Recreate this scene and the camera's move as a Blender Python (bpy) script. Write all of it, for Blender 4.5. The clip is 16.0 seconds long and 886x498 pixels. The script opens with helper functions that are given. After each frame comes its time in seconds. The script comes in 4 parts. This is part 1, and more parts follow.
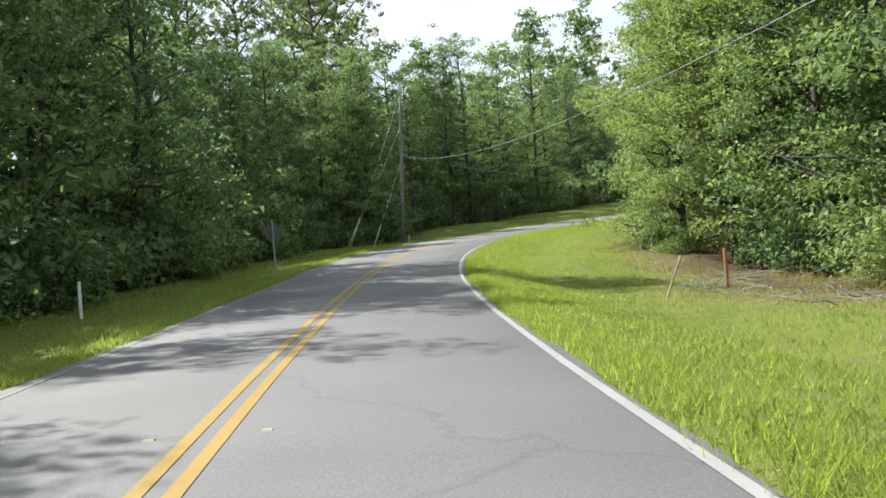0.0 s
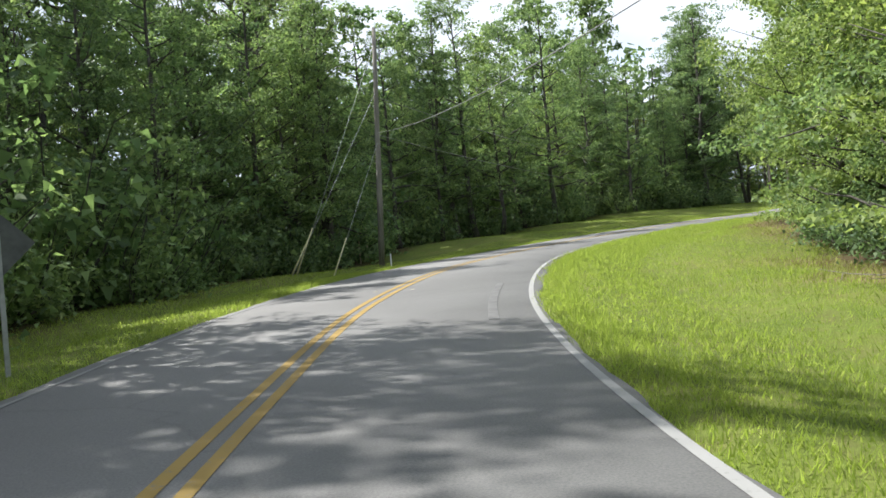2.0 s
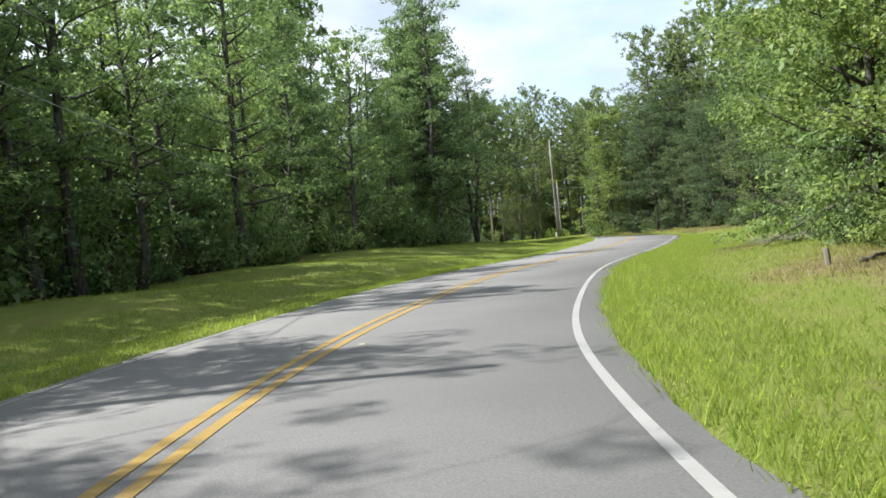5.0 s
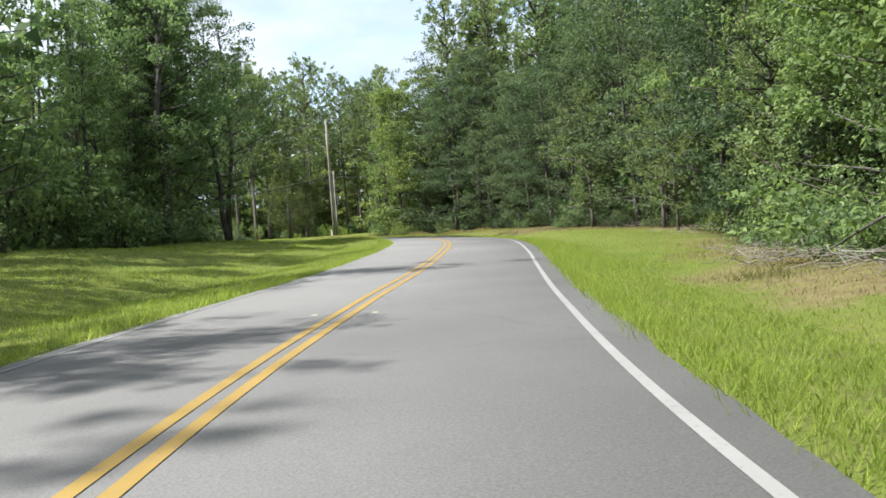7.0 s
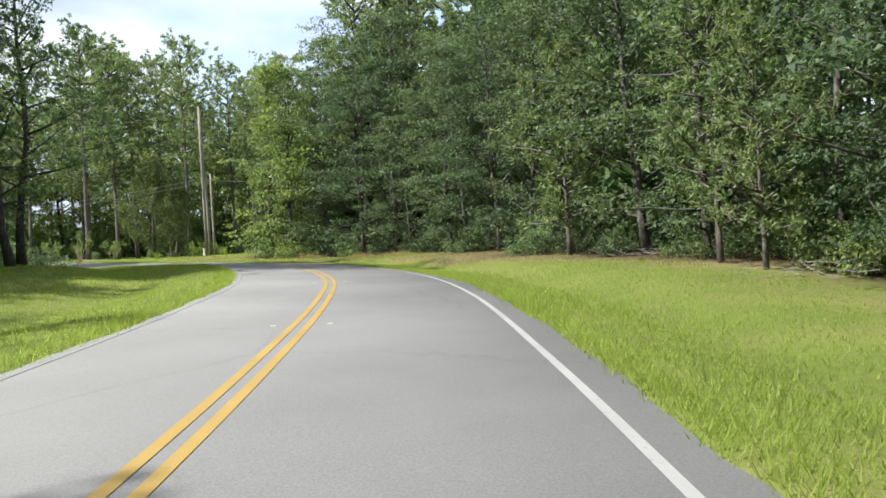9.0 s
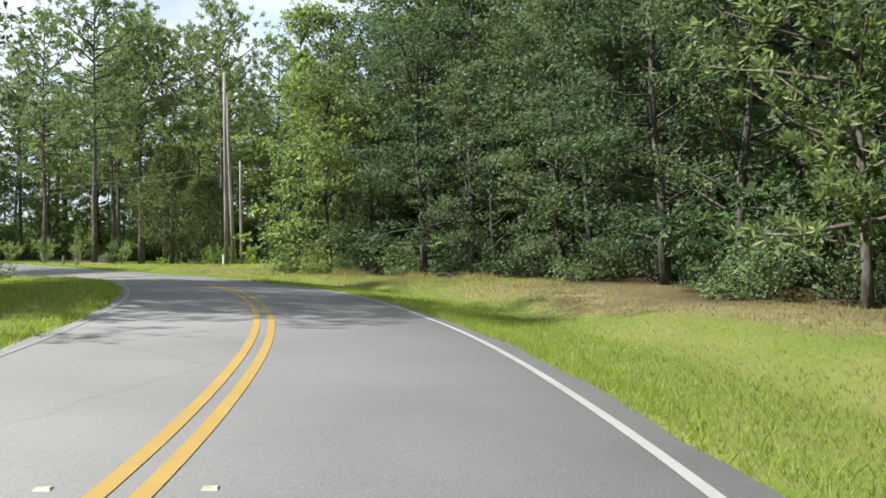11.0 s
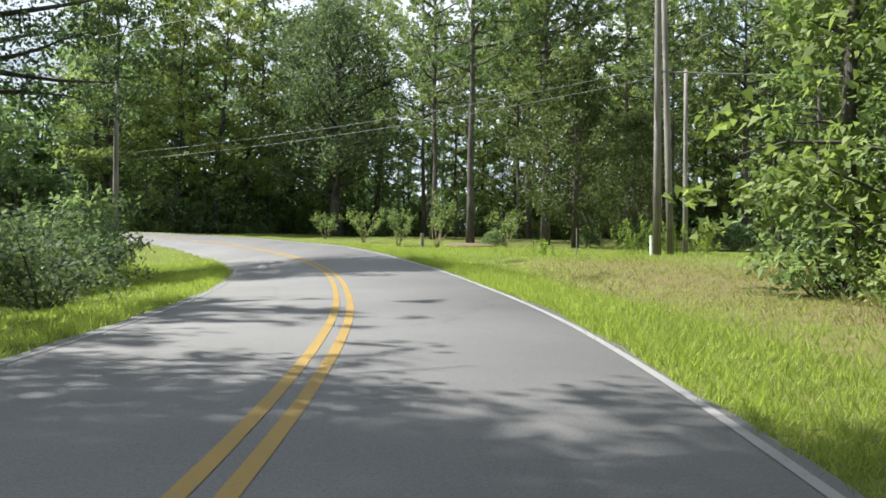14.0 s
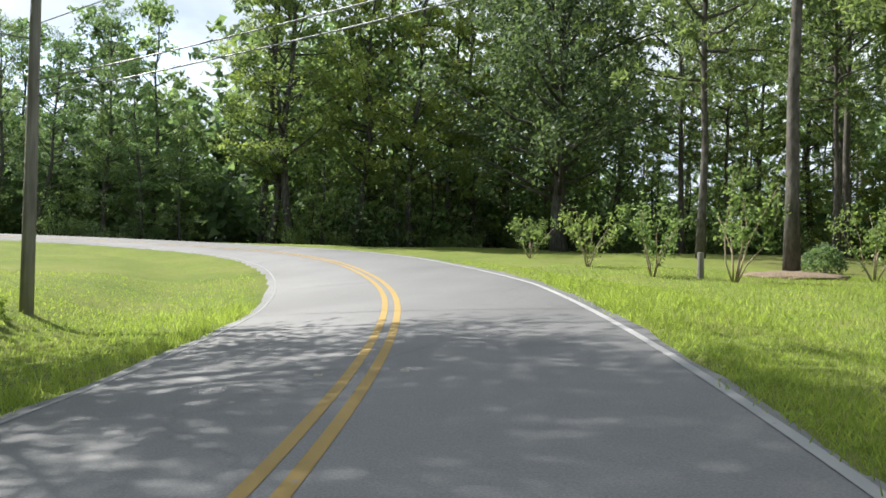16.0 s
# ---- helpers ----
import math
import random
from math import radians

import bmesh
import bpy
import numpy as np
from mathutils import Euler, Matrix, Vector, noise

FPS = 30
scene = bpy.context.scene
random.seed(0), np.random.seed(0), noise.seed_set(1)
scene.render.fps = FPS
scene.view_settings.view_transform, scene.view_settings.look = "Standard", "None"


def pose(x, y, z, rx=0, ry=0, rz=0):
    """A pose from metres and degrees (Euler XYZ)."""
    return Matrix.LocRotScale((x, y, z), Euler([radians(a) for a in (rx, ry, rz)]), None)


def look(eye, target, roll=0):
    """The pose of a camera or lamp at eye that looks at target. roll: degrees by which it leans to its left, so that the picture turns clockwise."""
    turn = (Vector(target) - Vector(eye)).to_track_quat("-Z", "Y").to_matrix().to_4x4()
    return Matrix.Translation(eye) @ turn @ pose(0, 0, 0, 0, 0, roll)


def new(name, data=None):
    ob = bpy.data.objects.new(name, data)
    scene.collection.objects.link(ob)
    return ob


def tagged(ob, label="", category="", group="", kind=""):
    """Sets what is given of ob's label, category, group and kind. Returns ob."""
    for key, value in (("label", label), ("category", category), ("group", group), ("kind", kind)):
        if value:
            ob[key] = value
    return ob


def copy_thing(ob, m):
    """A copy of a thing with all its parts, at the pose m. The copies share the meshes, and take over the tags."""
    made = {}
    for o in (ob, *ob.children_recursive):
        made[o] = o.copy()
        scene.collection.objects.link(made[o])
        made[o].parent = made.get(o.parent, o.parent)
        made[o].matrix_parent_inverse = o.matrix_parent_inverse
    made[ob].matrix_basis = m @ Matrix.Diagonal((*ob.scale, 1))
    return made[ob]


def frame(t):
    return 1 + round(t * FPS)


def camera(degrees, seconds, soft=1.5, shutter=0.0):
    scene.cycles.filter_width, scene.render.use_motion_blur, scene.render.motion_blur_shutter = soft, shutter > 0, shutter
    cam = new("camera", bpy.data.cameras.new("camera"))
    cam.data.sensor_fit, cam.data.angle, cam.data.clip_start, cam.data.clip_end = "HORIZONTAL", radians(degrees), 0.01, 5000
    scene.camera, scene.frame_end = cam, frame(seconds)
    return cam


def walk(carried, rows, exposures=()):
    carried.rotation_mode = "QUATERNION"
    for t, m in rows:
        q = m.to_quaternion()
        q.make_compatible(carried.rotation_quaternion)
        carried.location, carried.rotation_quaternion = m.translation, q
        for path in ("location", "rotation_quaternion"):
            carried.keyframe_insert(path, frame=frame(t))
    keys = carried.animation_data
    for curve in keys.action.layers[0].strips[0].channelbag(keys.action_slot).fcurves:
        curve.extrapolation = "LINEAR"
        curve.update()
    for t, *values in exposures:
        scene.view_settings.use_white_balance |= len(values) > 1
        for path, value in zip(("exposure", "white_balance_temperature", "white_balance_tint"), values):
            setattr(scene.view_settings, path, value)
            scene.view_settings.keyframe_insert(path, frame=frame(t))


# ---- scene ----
# Camera and its drive
cam = camera(57.0, 16.0, 1.6)
METRES, EYE = 156.8, 1.4
ROWS = [
    (0.0, 0.0001, 0.0, 0.0, 0.08, -0.21, 4.4),
    (0.5, -0.0018, 0.0318, 0.0005, 0.25, 0.45, 4.44),
    (1.0, -0.0037, 0.063, 0.0008, 0.11, 1.05, 4.36),
    (1.5, -0.0051, 0.0951, 0.0014, -0.34, 1.11, 4.57),
    (2.0, -0.0065, 0.1263, 0.0017, -1.5, 1.05, 5.21),
    (2.5, -0.0066, 0.1593, 0.0028, -3.56, 1.08, 6.26),
    (3.0, -0.0058, 0.1887, 0.004, -6.44, 1.58, 7.45),
    (3.5, -0.0028, 0.2204, 0.0054, -10.34, 2.02, 7.85),
    (4.0, 0.0016, 0.2496, 0.0068, -14.91, 2.22, 7.45),
    (4.5, 0.0095, 0.2789, 0.0084, -19.45, 2.36, 6.33),
    (5.0, 0.0188, 0.3059, 0.0097, -24.28, 1.8, 5.38),
    (7.5, 0.1048, 0.4401, 0.0167, -44.24, 0.26, 4.4),
    (8.0, 0.127, 0.4632, 0.0182, -46.92, 0.45, 4.2),
    (10.5, 0.2309, 0.5717, 0.0242, -43.92, 2.49, 1.81),
    (11.0, 0.2507, 0.5941, 0.0253, -41.41, 2.05, 1.34),
    (11.5, 0.2687, 0.6169, 0.0268, -37.44, 1.46, 1.07),
    (12.0, 0.2851, 0.641, 0.0282, -32.41, 1.09, 0.97),
    (12.5, 0.2999, 0.667, 0.0295, -27.01, 0.92, 0.79),
    (13.0, 0.3134, 0.6947, 0.0309, -21.57, 0.65, 0.55),
    (13.5, 0.325, 0.7238, 0.0319, -16.21, 0.59, 0.09),
    (14.0, 0.3346, 0.7551, 0.0329, -11.07, 0.58, -0.37),
    (14.5, 0.3421, 0.7882, 0.0343, -6.39, 0.57, -0.65),
    (15.0, 0.3477, 0.8207, 0.0355, -2.11, 0.73, -0.61),
    (15.5, 0.3502, 0.8541, 0.0366, 1.81, 0.96, -0.78),
    (16.0, 0.3509, 0.8884, 0.038, 5.65, 1.18, -1.18),
]

walk(cam, [(t, pose(METRES * x, METRES * y, EYE + METRES * z, 90 + pitch, roll, yaw)) for t, x, y, z, yaw, pitch, roll in ROWS],
     exposures=[(0.0, 1.4, 6200, 11), (16.0, 1.42, 6200, 11)])

# ---- world and sun ----
SUN_AZ, SUN_EL = radians(-67.0), radians(49.6)
SUN_DIR = Vector((math.sin(SUN_AZ) * math.cos(SUN_EL), math.cos(SUN_AZ) * math.cos(SUN_EL), math.sin(SUN_EL)))
world = bpy.data.worlds.new("world")
scene.world = world
world.use_nodes = True
wn, wl = world.node_tree.nodes, world.node_tree.links
wn.clear()
w_out = wn.new("ShaderNodeOutputWorld")
w_bg = wn.new("ShaderNodeBackground")
w_sky = wn.new("ShaderNodeTexSky")
w_sky.sky_type, w_sky.sun_disc = "NISHITA", False
w_sky.sun_elevation, w_sky.sun_rotation = SUN_EL, SUN_AZ % (2 * math.pi)
w_sky.air_density, w_sky.dust_density, w_sky.ozone_density = 1.0, 1.5, 1.0
w_co = wn.new("ShaderNodeTexCoord")
w_map = wn.new("ShaderNodeMapping")
w_map.inputs["Scale"].default_value = (1.0, 1.0, 2.4)
w_noise = wn.new("ShaderNodeTexNoise")
w_noise.inputs["Scale"].default_value, w_noise.inputs["Detail"].default_value, w_noise.inputs["Roughness"].default_value = 2.6, 7.0, 0.56
w_ramp = wn.new("ShaderNodeValToRGB")
w_ramp.color_ramp.elements[0].position, w_ramp.color_ramp.elements[1].position = 0.24, 0.46
w_shade = wn.new("ShaderNodeTexNoise")
w_shade.inputs["Scale"].default_value, w_shade.inputs["Detail"].default_value = 5.0, 5.0
w_grey = wn.new("ShaderNodeValToRGB")
w_grey.color_ramp.elements[0].position, w_grey.color_ramp.elements[1].position = 0.3, 0.65
w_grey.color_ramp.elements[0].color, w_grey.color_ramp.elements[1].color = (2.2, 2.52, 2.9, 1), (3.5, 3.72, 3.95, 1)
w_mix = wn.new("ShaderNodeMixRGB")
wl.new(w_co.outputs["Generated"], w_map.inputs["Vector"])
wl.new(w_map.outputs["Vector"], w_noise.inputs["Vector"])
wl.new(w_map.outputs["Vector"], w_shade.inputs["Vector"])
wl.new(w_noise.outputs["Fac"], w_ramp.inputs["Fac"])
wl.new(w_shade.outputs["Fac"], w_grey.inputs["Fac"])
wl.new(w_ramp.outputs["Color"], w_mix.inputs["Fac"])
wl.new(w_sky.outputs["Color"], w_mix.inputs["Color1"])
wl.new(w_grey.outputs["Color"], w_mix.inputs["Color2"])
wl.new(w_mix.outputs["Color"], w_bg.inputs["Color"])
w_bg.inputs["Strength"].default_value = 0.126
wl.new(w_bg.outputs["Background"], w_out.inputs["Surface"])

sun = new("sun", bpy.data.lights.new("sun", "SUN"))
sun.data.energy, sun.data.angle, sun.data.color = 4.35, radians(0.55), (1.0, 0.962, 0.88)
sun.matrix_world = look(SUN_DIR * 100, (0, 0, 0))


# ---- materials ----
def material(name, rough=0.8, spec=0.3):
    m = bpy.data.materials.new(name)
    m.use_nodes = True
    n, l = m.node_tree.nodes, m.node_tree.links
    b = n["Principled BSDF"]
    b.inputs["Roughness"].default_value = rough
    b.inputs["Specular IOR Level"].default_value = spec
    return m, n, l, b


def coords(n, l, scale=(1, 1, 1), space="Object"):
    c, p = n.new("ShaderNodeTexCoord"), n.new("ShaderNodeMapping")
    p.inputs["Scale"].default_value = scale
    l.new(c.outputs[space], p.inputs["Vector"])
    return p.outputs["Vector"]


def noise_ramp(n, l, vec, scale, stops, detail=5.0, rough=0.55):
    t, r = n.new("ShaderNodeTexNoise"), n.new("ShaderNodeValToRGB")
    t.inputs["Scale"].default_value, t.inputs["Detail"].default_value, t.inputs["Roughness"].default_value = scale, detail, rough
    l.new(vec, t.inputs["Vector"])
    l.new(t.outputs["Fac"], r.inputs["Fac"])
    e = r.color_ramp.elements
    e[0].position, e[0].color = stops[0][0], (*stops[0][1], 1)
    e[1].position, e[1].color = stops[-1][0], (*stops[-1][1], 1)
    for at, col in stops[1:-1]:
        k = e.new(at)
        k.color = (*col, 1)
    return r.outputs["Color"], t.outputs["Fac"]


def blend(n, l, a, b, fac, mode="MIX"):
    m = n.new("ShaderNodeMixRGB")
    m.blend_type = mode
    for socket, v in (("Color1", a), ("Color2", b), ("Fac", fac)):
        if isinstance(v, (int, float)):
            m.inputs[socket].default_value = v
        elif isinstance(v, tuple):
            m.inputs[socket].default_value = (*v, 1)
        else:
            l.new(v, m.inputs[socket])
    return m.outputs["Color"]


def relief(n, l, b, height, strength, distance):
    k = n.new("ShaderNodeBump")
    k.inputs["Strength"].default_value, k.inputs["Distance"].default_value = strength, distance
    l.new(height, k.inputs["Height"])
    l.new(k.outputs["Normal"], b.inputs["Normal"])


def asphalt_colour(n, l):
    v = coords(n, l)
    big, _ = noise_ramp(n, l, v, 0.22, [(0.3, (0.13, 0.128, 0.125)), (0.7, (0.178, 0.176, 0.172))], 4)
    fine, f = noise_ramp(n, l, v, 60, [(0.3, (0.72, 0.72, 0.72)), (0.7, (1.18, 1.17, 1.15))], 3)
    return blend(n, l, big, fine, 0.8, "MULTIPLY"), f, v


def make_asphalt():
    m, n, l, b = material("asphalt", 0.88, 0.25)
    c, f, v = asphalt_colour(n, l)
    vo = n.new("ShaderNodeTexVoronoi")
    vo.feature = "DISTANCE_TO_EDGE"
    vo.inputs["Scale"].default_value = 0.13
    warp, _ = noise_ramp(n, l, v, 0.9, [(0.0, (-2.0, -2.0, -2.0)), (1.0, (2.0, 2.0, 2.0))], 4)
    l.new(blend(n, l, v, warp, 0.5, "ADD"), vo.inputs["Vector"])
    r = n.new("ShaderNodeValToRGB")
    r.color_ramp.elements[0].color, r.color_ramp.elements[1].color = (0.62, 0.61, 0.6, 1), (1, 1, 1, 1)
    r.color_ramp.elements[0].position, r.color_ramp.elements[1].position = 0.0, 0.006
    l.new(vo.outputs["Distance"], r.inputs["Fac"])
    l.new(blend(n, l, c, r.outputs["Color"], 0.35, "MULTIPLY"), b.inputs["Base Color"])
    relief(n, l, b, f, 0.35, 0.006)
    return m


def make_paint(name, colour):
    m, n, l, b = material(name, 0.7, 0.3)
    c, f, v = asphalt_colour(n, l)
    wear, _ = noise_ramp(n, l, v, 14, [(0.27, (0.0, 0.0, 0.0)), (0.42, (0.92, 0.92, 0.92))], 6, 0.65)
    dirt, _ = noise_ramp(n, l, v, 1.1, [(0.3, (0.82, 0.82, 0.82)), (0.7, (1, 1, 1))], 4)
    l.new(blend(n, l, c, blend(n, l, colour, dirt, 1.0, "MULTIPLY"), wear), b.inputs["Base Color"])
    relief(n, l, b, f, 0.2, 0.004)
    return m


def make_ground():
    m, n, l, b = material("ground", 0.95, 0.1)
    v = coords(n, l)
    g1, f1 = noise_ramp(n, l, v, 0.35, [(0.25, (0.085, 0.12, 0.026)), (0.5, (0.118, 0.152, 0.032)), (0.75, (0.16, 0.172, 0.05))], 6, 0.6)
    g2, f2 = noise_ramp(n, l, v, 9, [(0.25, (0.72, 0.72, 0.68)), (0.75, (1.22, 1.22, 1.15))], 4)
    g3, f3 = noise_ramp(n, l, v, 55, [(0.28, (0.5, 0.52, 0.5)), (0.5, (0.95, 0.95, 0.9)), (0.75, (1.35, 1.32, 1.2))], 3, 0.7)
    grass = blend(n, l, blend(n, l, g1, g2, 0.7, "MULTIPLY"), g3, 0.8, "MULTIPLY")
    straw, _ = noise_ramp(n, l, v, 3.2, [(0.25, (0.055, 0.042, 0.022)), (0.42, (0.125, 0.096, 0.05)), (0.58, (0.18, 0.155, 0.072)), (0.75, (0.26, 0.22, 0.125))], 10, 0.8)
    litter, _ = noise_ramp(n, l, v, 2.2, [(0.3, (0.035, 0.026, 0.014)), (0.55, (0.07, 0.05, 0.028)), (0.8, (0.06, 0.075, 0.02))], 8, 0.7)
    a1, a2 = n.new("ShaderNodeAttribute"), n.new("ShaderNodeAttribute")
    a1.attribute_name, a2.attribute_name = "litter", "straw"
    edge, _ = noise_ramp(n, l, v, 1.3, [(0.25, (-0.55, -0.55, -0.55)), (0.75, (0.55, 0.55, 0.55))], 8, 0.75)
    patchy = n.new("ShaderNodeValToRGB")
    patchy.color_ramp.elements[0].position, patchy.color_ramp.elements[1].position = 0.25, 0.68
    l.new(blend(n, l, a2.outputs["Color"], edge, 1.0, "ADD"), patchy.inputs["Fac"])
    both = blend(n, l, grass, straw, patchy.outputs["Color"])
    l.new(blend(n, l, both, litter, a1.outputs["Color"]), b.inputs["Base Color"])
    relief(n, l, b, f3, 0.7, 0.03)
    return m


def make_leaf(name, dark, mid, light, through_part=0.4, rough=0.6):
    m, n, l, b = material(name, rough, 0.25)
    g, o = n.new("ShaderNodeNewGeometry"), n.new("ShaderNodeObjectInfo")
    r = n.new("ShaderNodeValToRGB")
    e = r.color_ramp.elements
    e[0].color, e[1].color = (*dark, 1), (*light, 1)
    k = e.new(0.55)
    k.color = (*mid, 1)
    l.new(g.outputs["Random Per Island"], r.inputs["Fac"])
    t = n.new("ShaderNodeValToRGB")
    t.color_ramp.elements[0].color, t.color_ramp.elements[1].color = (0.78, 0.84, 0.76, 1), (1.25, 1.16, 0.98, 1)
    l.new(o.outputs["Random"], t.inputs["Fac"])
    c = blend(n, l, r.outputs["Color"], t.outputs["Color"], 1.0, "MULTIPLY")
    l.new(c, b.inputs["Base Color"])
    tr, mx = n.new("ShaderNodeBsdfTranslucent"), n.new("ShaderNodeMixShader")
    l.new(blend(n, l, c, (1.5, 1.55, 1.1), 1.0, "MULTIPLY"), tr.inputs["Color"])
    mx.inputs["Fac"].default_value = through_part
    l.new(b.outputs["BSDF"], mx.inputs[1])
    l.new(tr.outputs["BSDF"], mx.inputs[2])
    l.new(mx.outputs["Shader"], n["Material Output"].inputs["Surface"])
    return m


def make_bark(name, a, b_, c_, along=0.25, scale=9.0):
    m, n, l, b = material(name, 0.92, 0.15)
    v = coords(n, l, (1, 1, along))
    c, f = noise_ramp(n, l, v, scale, [(0.3, a), (0.5, b_), (0.72, c_)], 8, 0.65)
    big, _ = noise_ramp(n, l, coords(n, l), 0.7, [(0.3, (0.75, 0.75, 0.75)), (0.7, (1.2, 1.2, 1.2))], 3)
    l.new(blend(n, l, c, big, 1.0, "MULTIPLY"), b.inputs["Base Color"])
    relief(n, l, b, f, 0.9, 0.04)
    return m


def make_plain(name, colour, rough=0.6, metal=0.0, vary=0.25, scale=6.0):
    m, n, l, b = material(name, rough, 0.35)
    lo, hi = tuple(x * (1 - vary) for x in colour), tuple(min(1, x * (1 + vary)) for x in colour)
    c, f = noise_ramp(n, l, coords(n, l), scale, [(0.3, lo), (0.7, hi)], 6, 0.6)
    l.new(c, b.inputs["Base Color"])
    b.inputs["Metallic"].default_value = metal
    relief(n, l, b, f, 0.25, 0.01)
    return m


ASPHALT = make_asphalt()
TAR = make_plain("tar", (0.105, 0.104, 0.102), 0.85, 0.0, 0.35, 5.0)
YELLOW = make_paint("yellow_paint", (0.295, 0.192, 0.04))
WHITE = make_paint("white_paint", (0.27, 0.268, 0.258))
WORN_WHITE = make_paint("worn_white_paint", (0.21, 0.209, 0.2))
GROUND = make_ground()
LEAF_A = make_leaf("leaf_broad", (0.08, 0.125, 0.064), (0.145, 0.218, 0.104), (0.23, 0.31, 0.145), 0.46, 0.6)
LEAF_B = make_leaf("leaf_bright", (0.09, 0.135, 0.055), (0.155, 0.22, 0.083), (0.25, 0.315, 0.125), 0.43, 0.6)
# Lighter, yellower leaf copy: sunlight is put into the colour
LEAF_Y = make_leaf("leaf_sunlit", (0.115, 0.15, 0.05), (0.195, 0.245, 0.078), (0.3, 0.35, 0.12), 0.45, 0.6)
# Darker broad-leaf green: own dark foliage, and shade coloured into undergrowth and inner trees
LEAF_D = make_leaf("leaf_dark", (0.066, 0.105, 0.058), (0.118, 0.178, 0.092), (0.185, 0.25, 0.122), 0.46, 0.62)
# Darkest leaf copy: wood-edge shade put into the colour; also the oak's dark green
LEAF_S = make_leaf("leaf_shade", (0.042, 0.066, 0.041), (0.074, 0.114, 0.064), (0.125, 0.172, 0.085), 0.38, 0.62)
NEEDLE = make_leaf("needle", (0.075, 0.112, 0.055), (0.132, 0.182, 0.082), (0.2, 0.252, 0.115), 0.42, 0.55)
CEDAR = make_leaf("cedar_leaf", (0.035, 0.055, 0.02), (0.065, 0.092, 0.032), (0.11, 0.142, 0.05), 0.25, 0.65)
BLADE = make_leaf("grass_blade", (0.155, 0.215, 0.045), (0.195, 0.258, 0.06), (0.25, 0.305, 0.095), 0.6, 0.7)
STRAW = make_leaf("straw_blade", (0.13, 0.105, 0.045), (0.21, 0.19, 0.085), (0.28, 0.27, 0.13), 0.3, 0.7)
BARK = make_bark("bark_broad", (0.034, 0.031, 0.027), (0.074, 0.069, 0.06), (0.14, 0.134, 0.12))
BARK_PINE = make_bark("bark_pine", (0.045, 0.04, 0.034), (0.1, 0.09, 0.078), (0.17, 0.158, 0.14), 0.35, 6.0)
POLE_WOOD = make_bark("pole_wood", (0.13, 0.118, 0.1), (0.22, 0.205, 0.18), (0.31, 0.295, 0.265), 0.05, 12.0)
PALE_WOOD = make_bark("pale_wood", (0.22, 0.17, 0.11), (0.35, 0.28, 0.2), (0.46, 0.4, 0.31), 0.08, 12.0)
DARK_WIRE = make_plain("wire", (0.22, 0.22, 0.215), 0.45, 0.4)
STEEL = make_plain("galvanised_steel", (0.36, 0.37, 0.37), 0.5, 0.7)
WHITE_PLASTIC = make_plain("white_plastic", (0.72, 0.72, 0.7), 0.5)
YELLOW_PLASTIC = make_plain("yellow_plastic", (0.5, 0.46, 0.25), 0.5)
RUST_WOOD = make_plain("red_brown_wood", (0.28, 0.13, 0.06), 0.8)
GREY_BOX = make_plain("pale_green_metal", (0.42, 0.45, 0.38), 0.6)
BOARD_GREEN = make_plain("yellow_green_board", (0.34, 0.36, 0.13), 0.8)
SIGN_BACK = make_plain("sign_back", (0.1, 0.105, 0.1), 0.6, 0.3)
REFLECTOR = make_plain("reflector", (0.3, 0.28, 0.2), 0.45)
BROWN = make_plain("mulch", (0.135, 0.1, 0.064), 0.95, 0.0, 0.5, 14.0)

# ---- plan: the road's centre line ----
CENTRE = [(0.72, -56.07, -0.4), (-0.22, -30.09, -0.16), (-0.89, -12.11, -0.0), (-1.39, -0.12, 0.1), (-1.98, 8.87, 0.21), (-2.4, 17.86, 0.36),
          (-2.55, 26.86, 0.6), (-2.11, 34.85, 1.02), (-0.65, 42.74, 1.44), (1.55, 49.4, 1.75), (5.03, 56.61, 2.1), (9.56, 63.21, 2.47),
          (14.55, 69.47, 2.8), (20.03, 75.3, 3.08), (25.67, 80.98, 3.34), (31.3, 86.67, 3.7), (36.74, 92.51, 4.07), (41.83, 98.69, 4.39),
          (46.12, 105.45, 4.75), (49.4, 112.74, 5.12), (51.7, 120.39, 5.4), (53.09, 128.28, 5.68), (53.67, 136.25, 5.91), (53.7, 143.25, 6.15),
          (53.16, 150.23, 6.43), (52.04, 157.14, 6.73), (50.16, 163.86, 7.08), (47.44, 170.28, 7.48), (43.2, 176.96, 7.84), (36.48, 182.75, 8.18),
          (25.48, 187.15, 8.58), (7.82, 190.31, 8.95), (-14.09, 192.08, 9.17)]
START_S = -56.0
HALF, LEFT = 3.04, 2.65  # lane widths, centre to edge line, right and left
# Asphalt beyond the right edge line (station, width)
SHOULDER = [(-60, 0.15), (0, 0.13), (30, 0.1), (40, 0.2), (55, 0.34), (80, 0.42), (95, 0.44), (112, 0.38), (122, 0.26), (135, 0.14), (160, 0.12), (175, 0.25), (300, 0.2)]


def asphalt_edge(d, st):
    """Distance from the centre line to the asphalt's edge on the side of d."""
    right = HALF + np.interp(st, [q[0] for q in SHOULDER], [q[1] for q in SHOULDER])
    return np.where(np.asarray(d) < 0, LEFT + 0.18, right)


# Cross slope along the road (station, fall to the right)
BANK = [(-67, -0.02), (0, -0.003), (28, 0.021), (56, 0.005), (84, 0.031), (106, 0.025), (123, 0.052), (140, 0.029), (157, -0.036), (174, -0.116), (190, -0.08), (270, -0.05)]


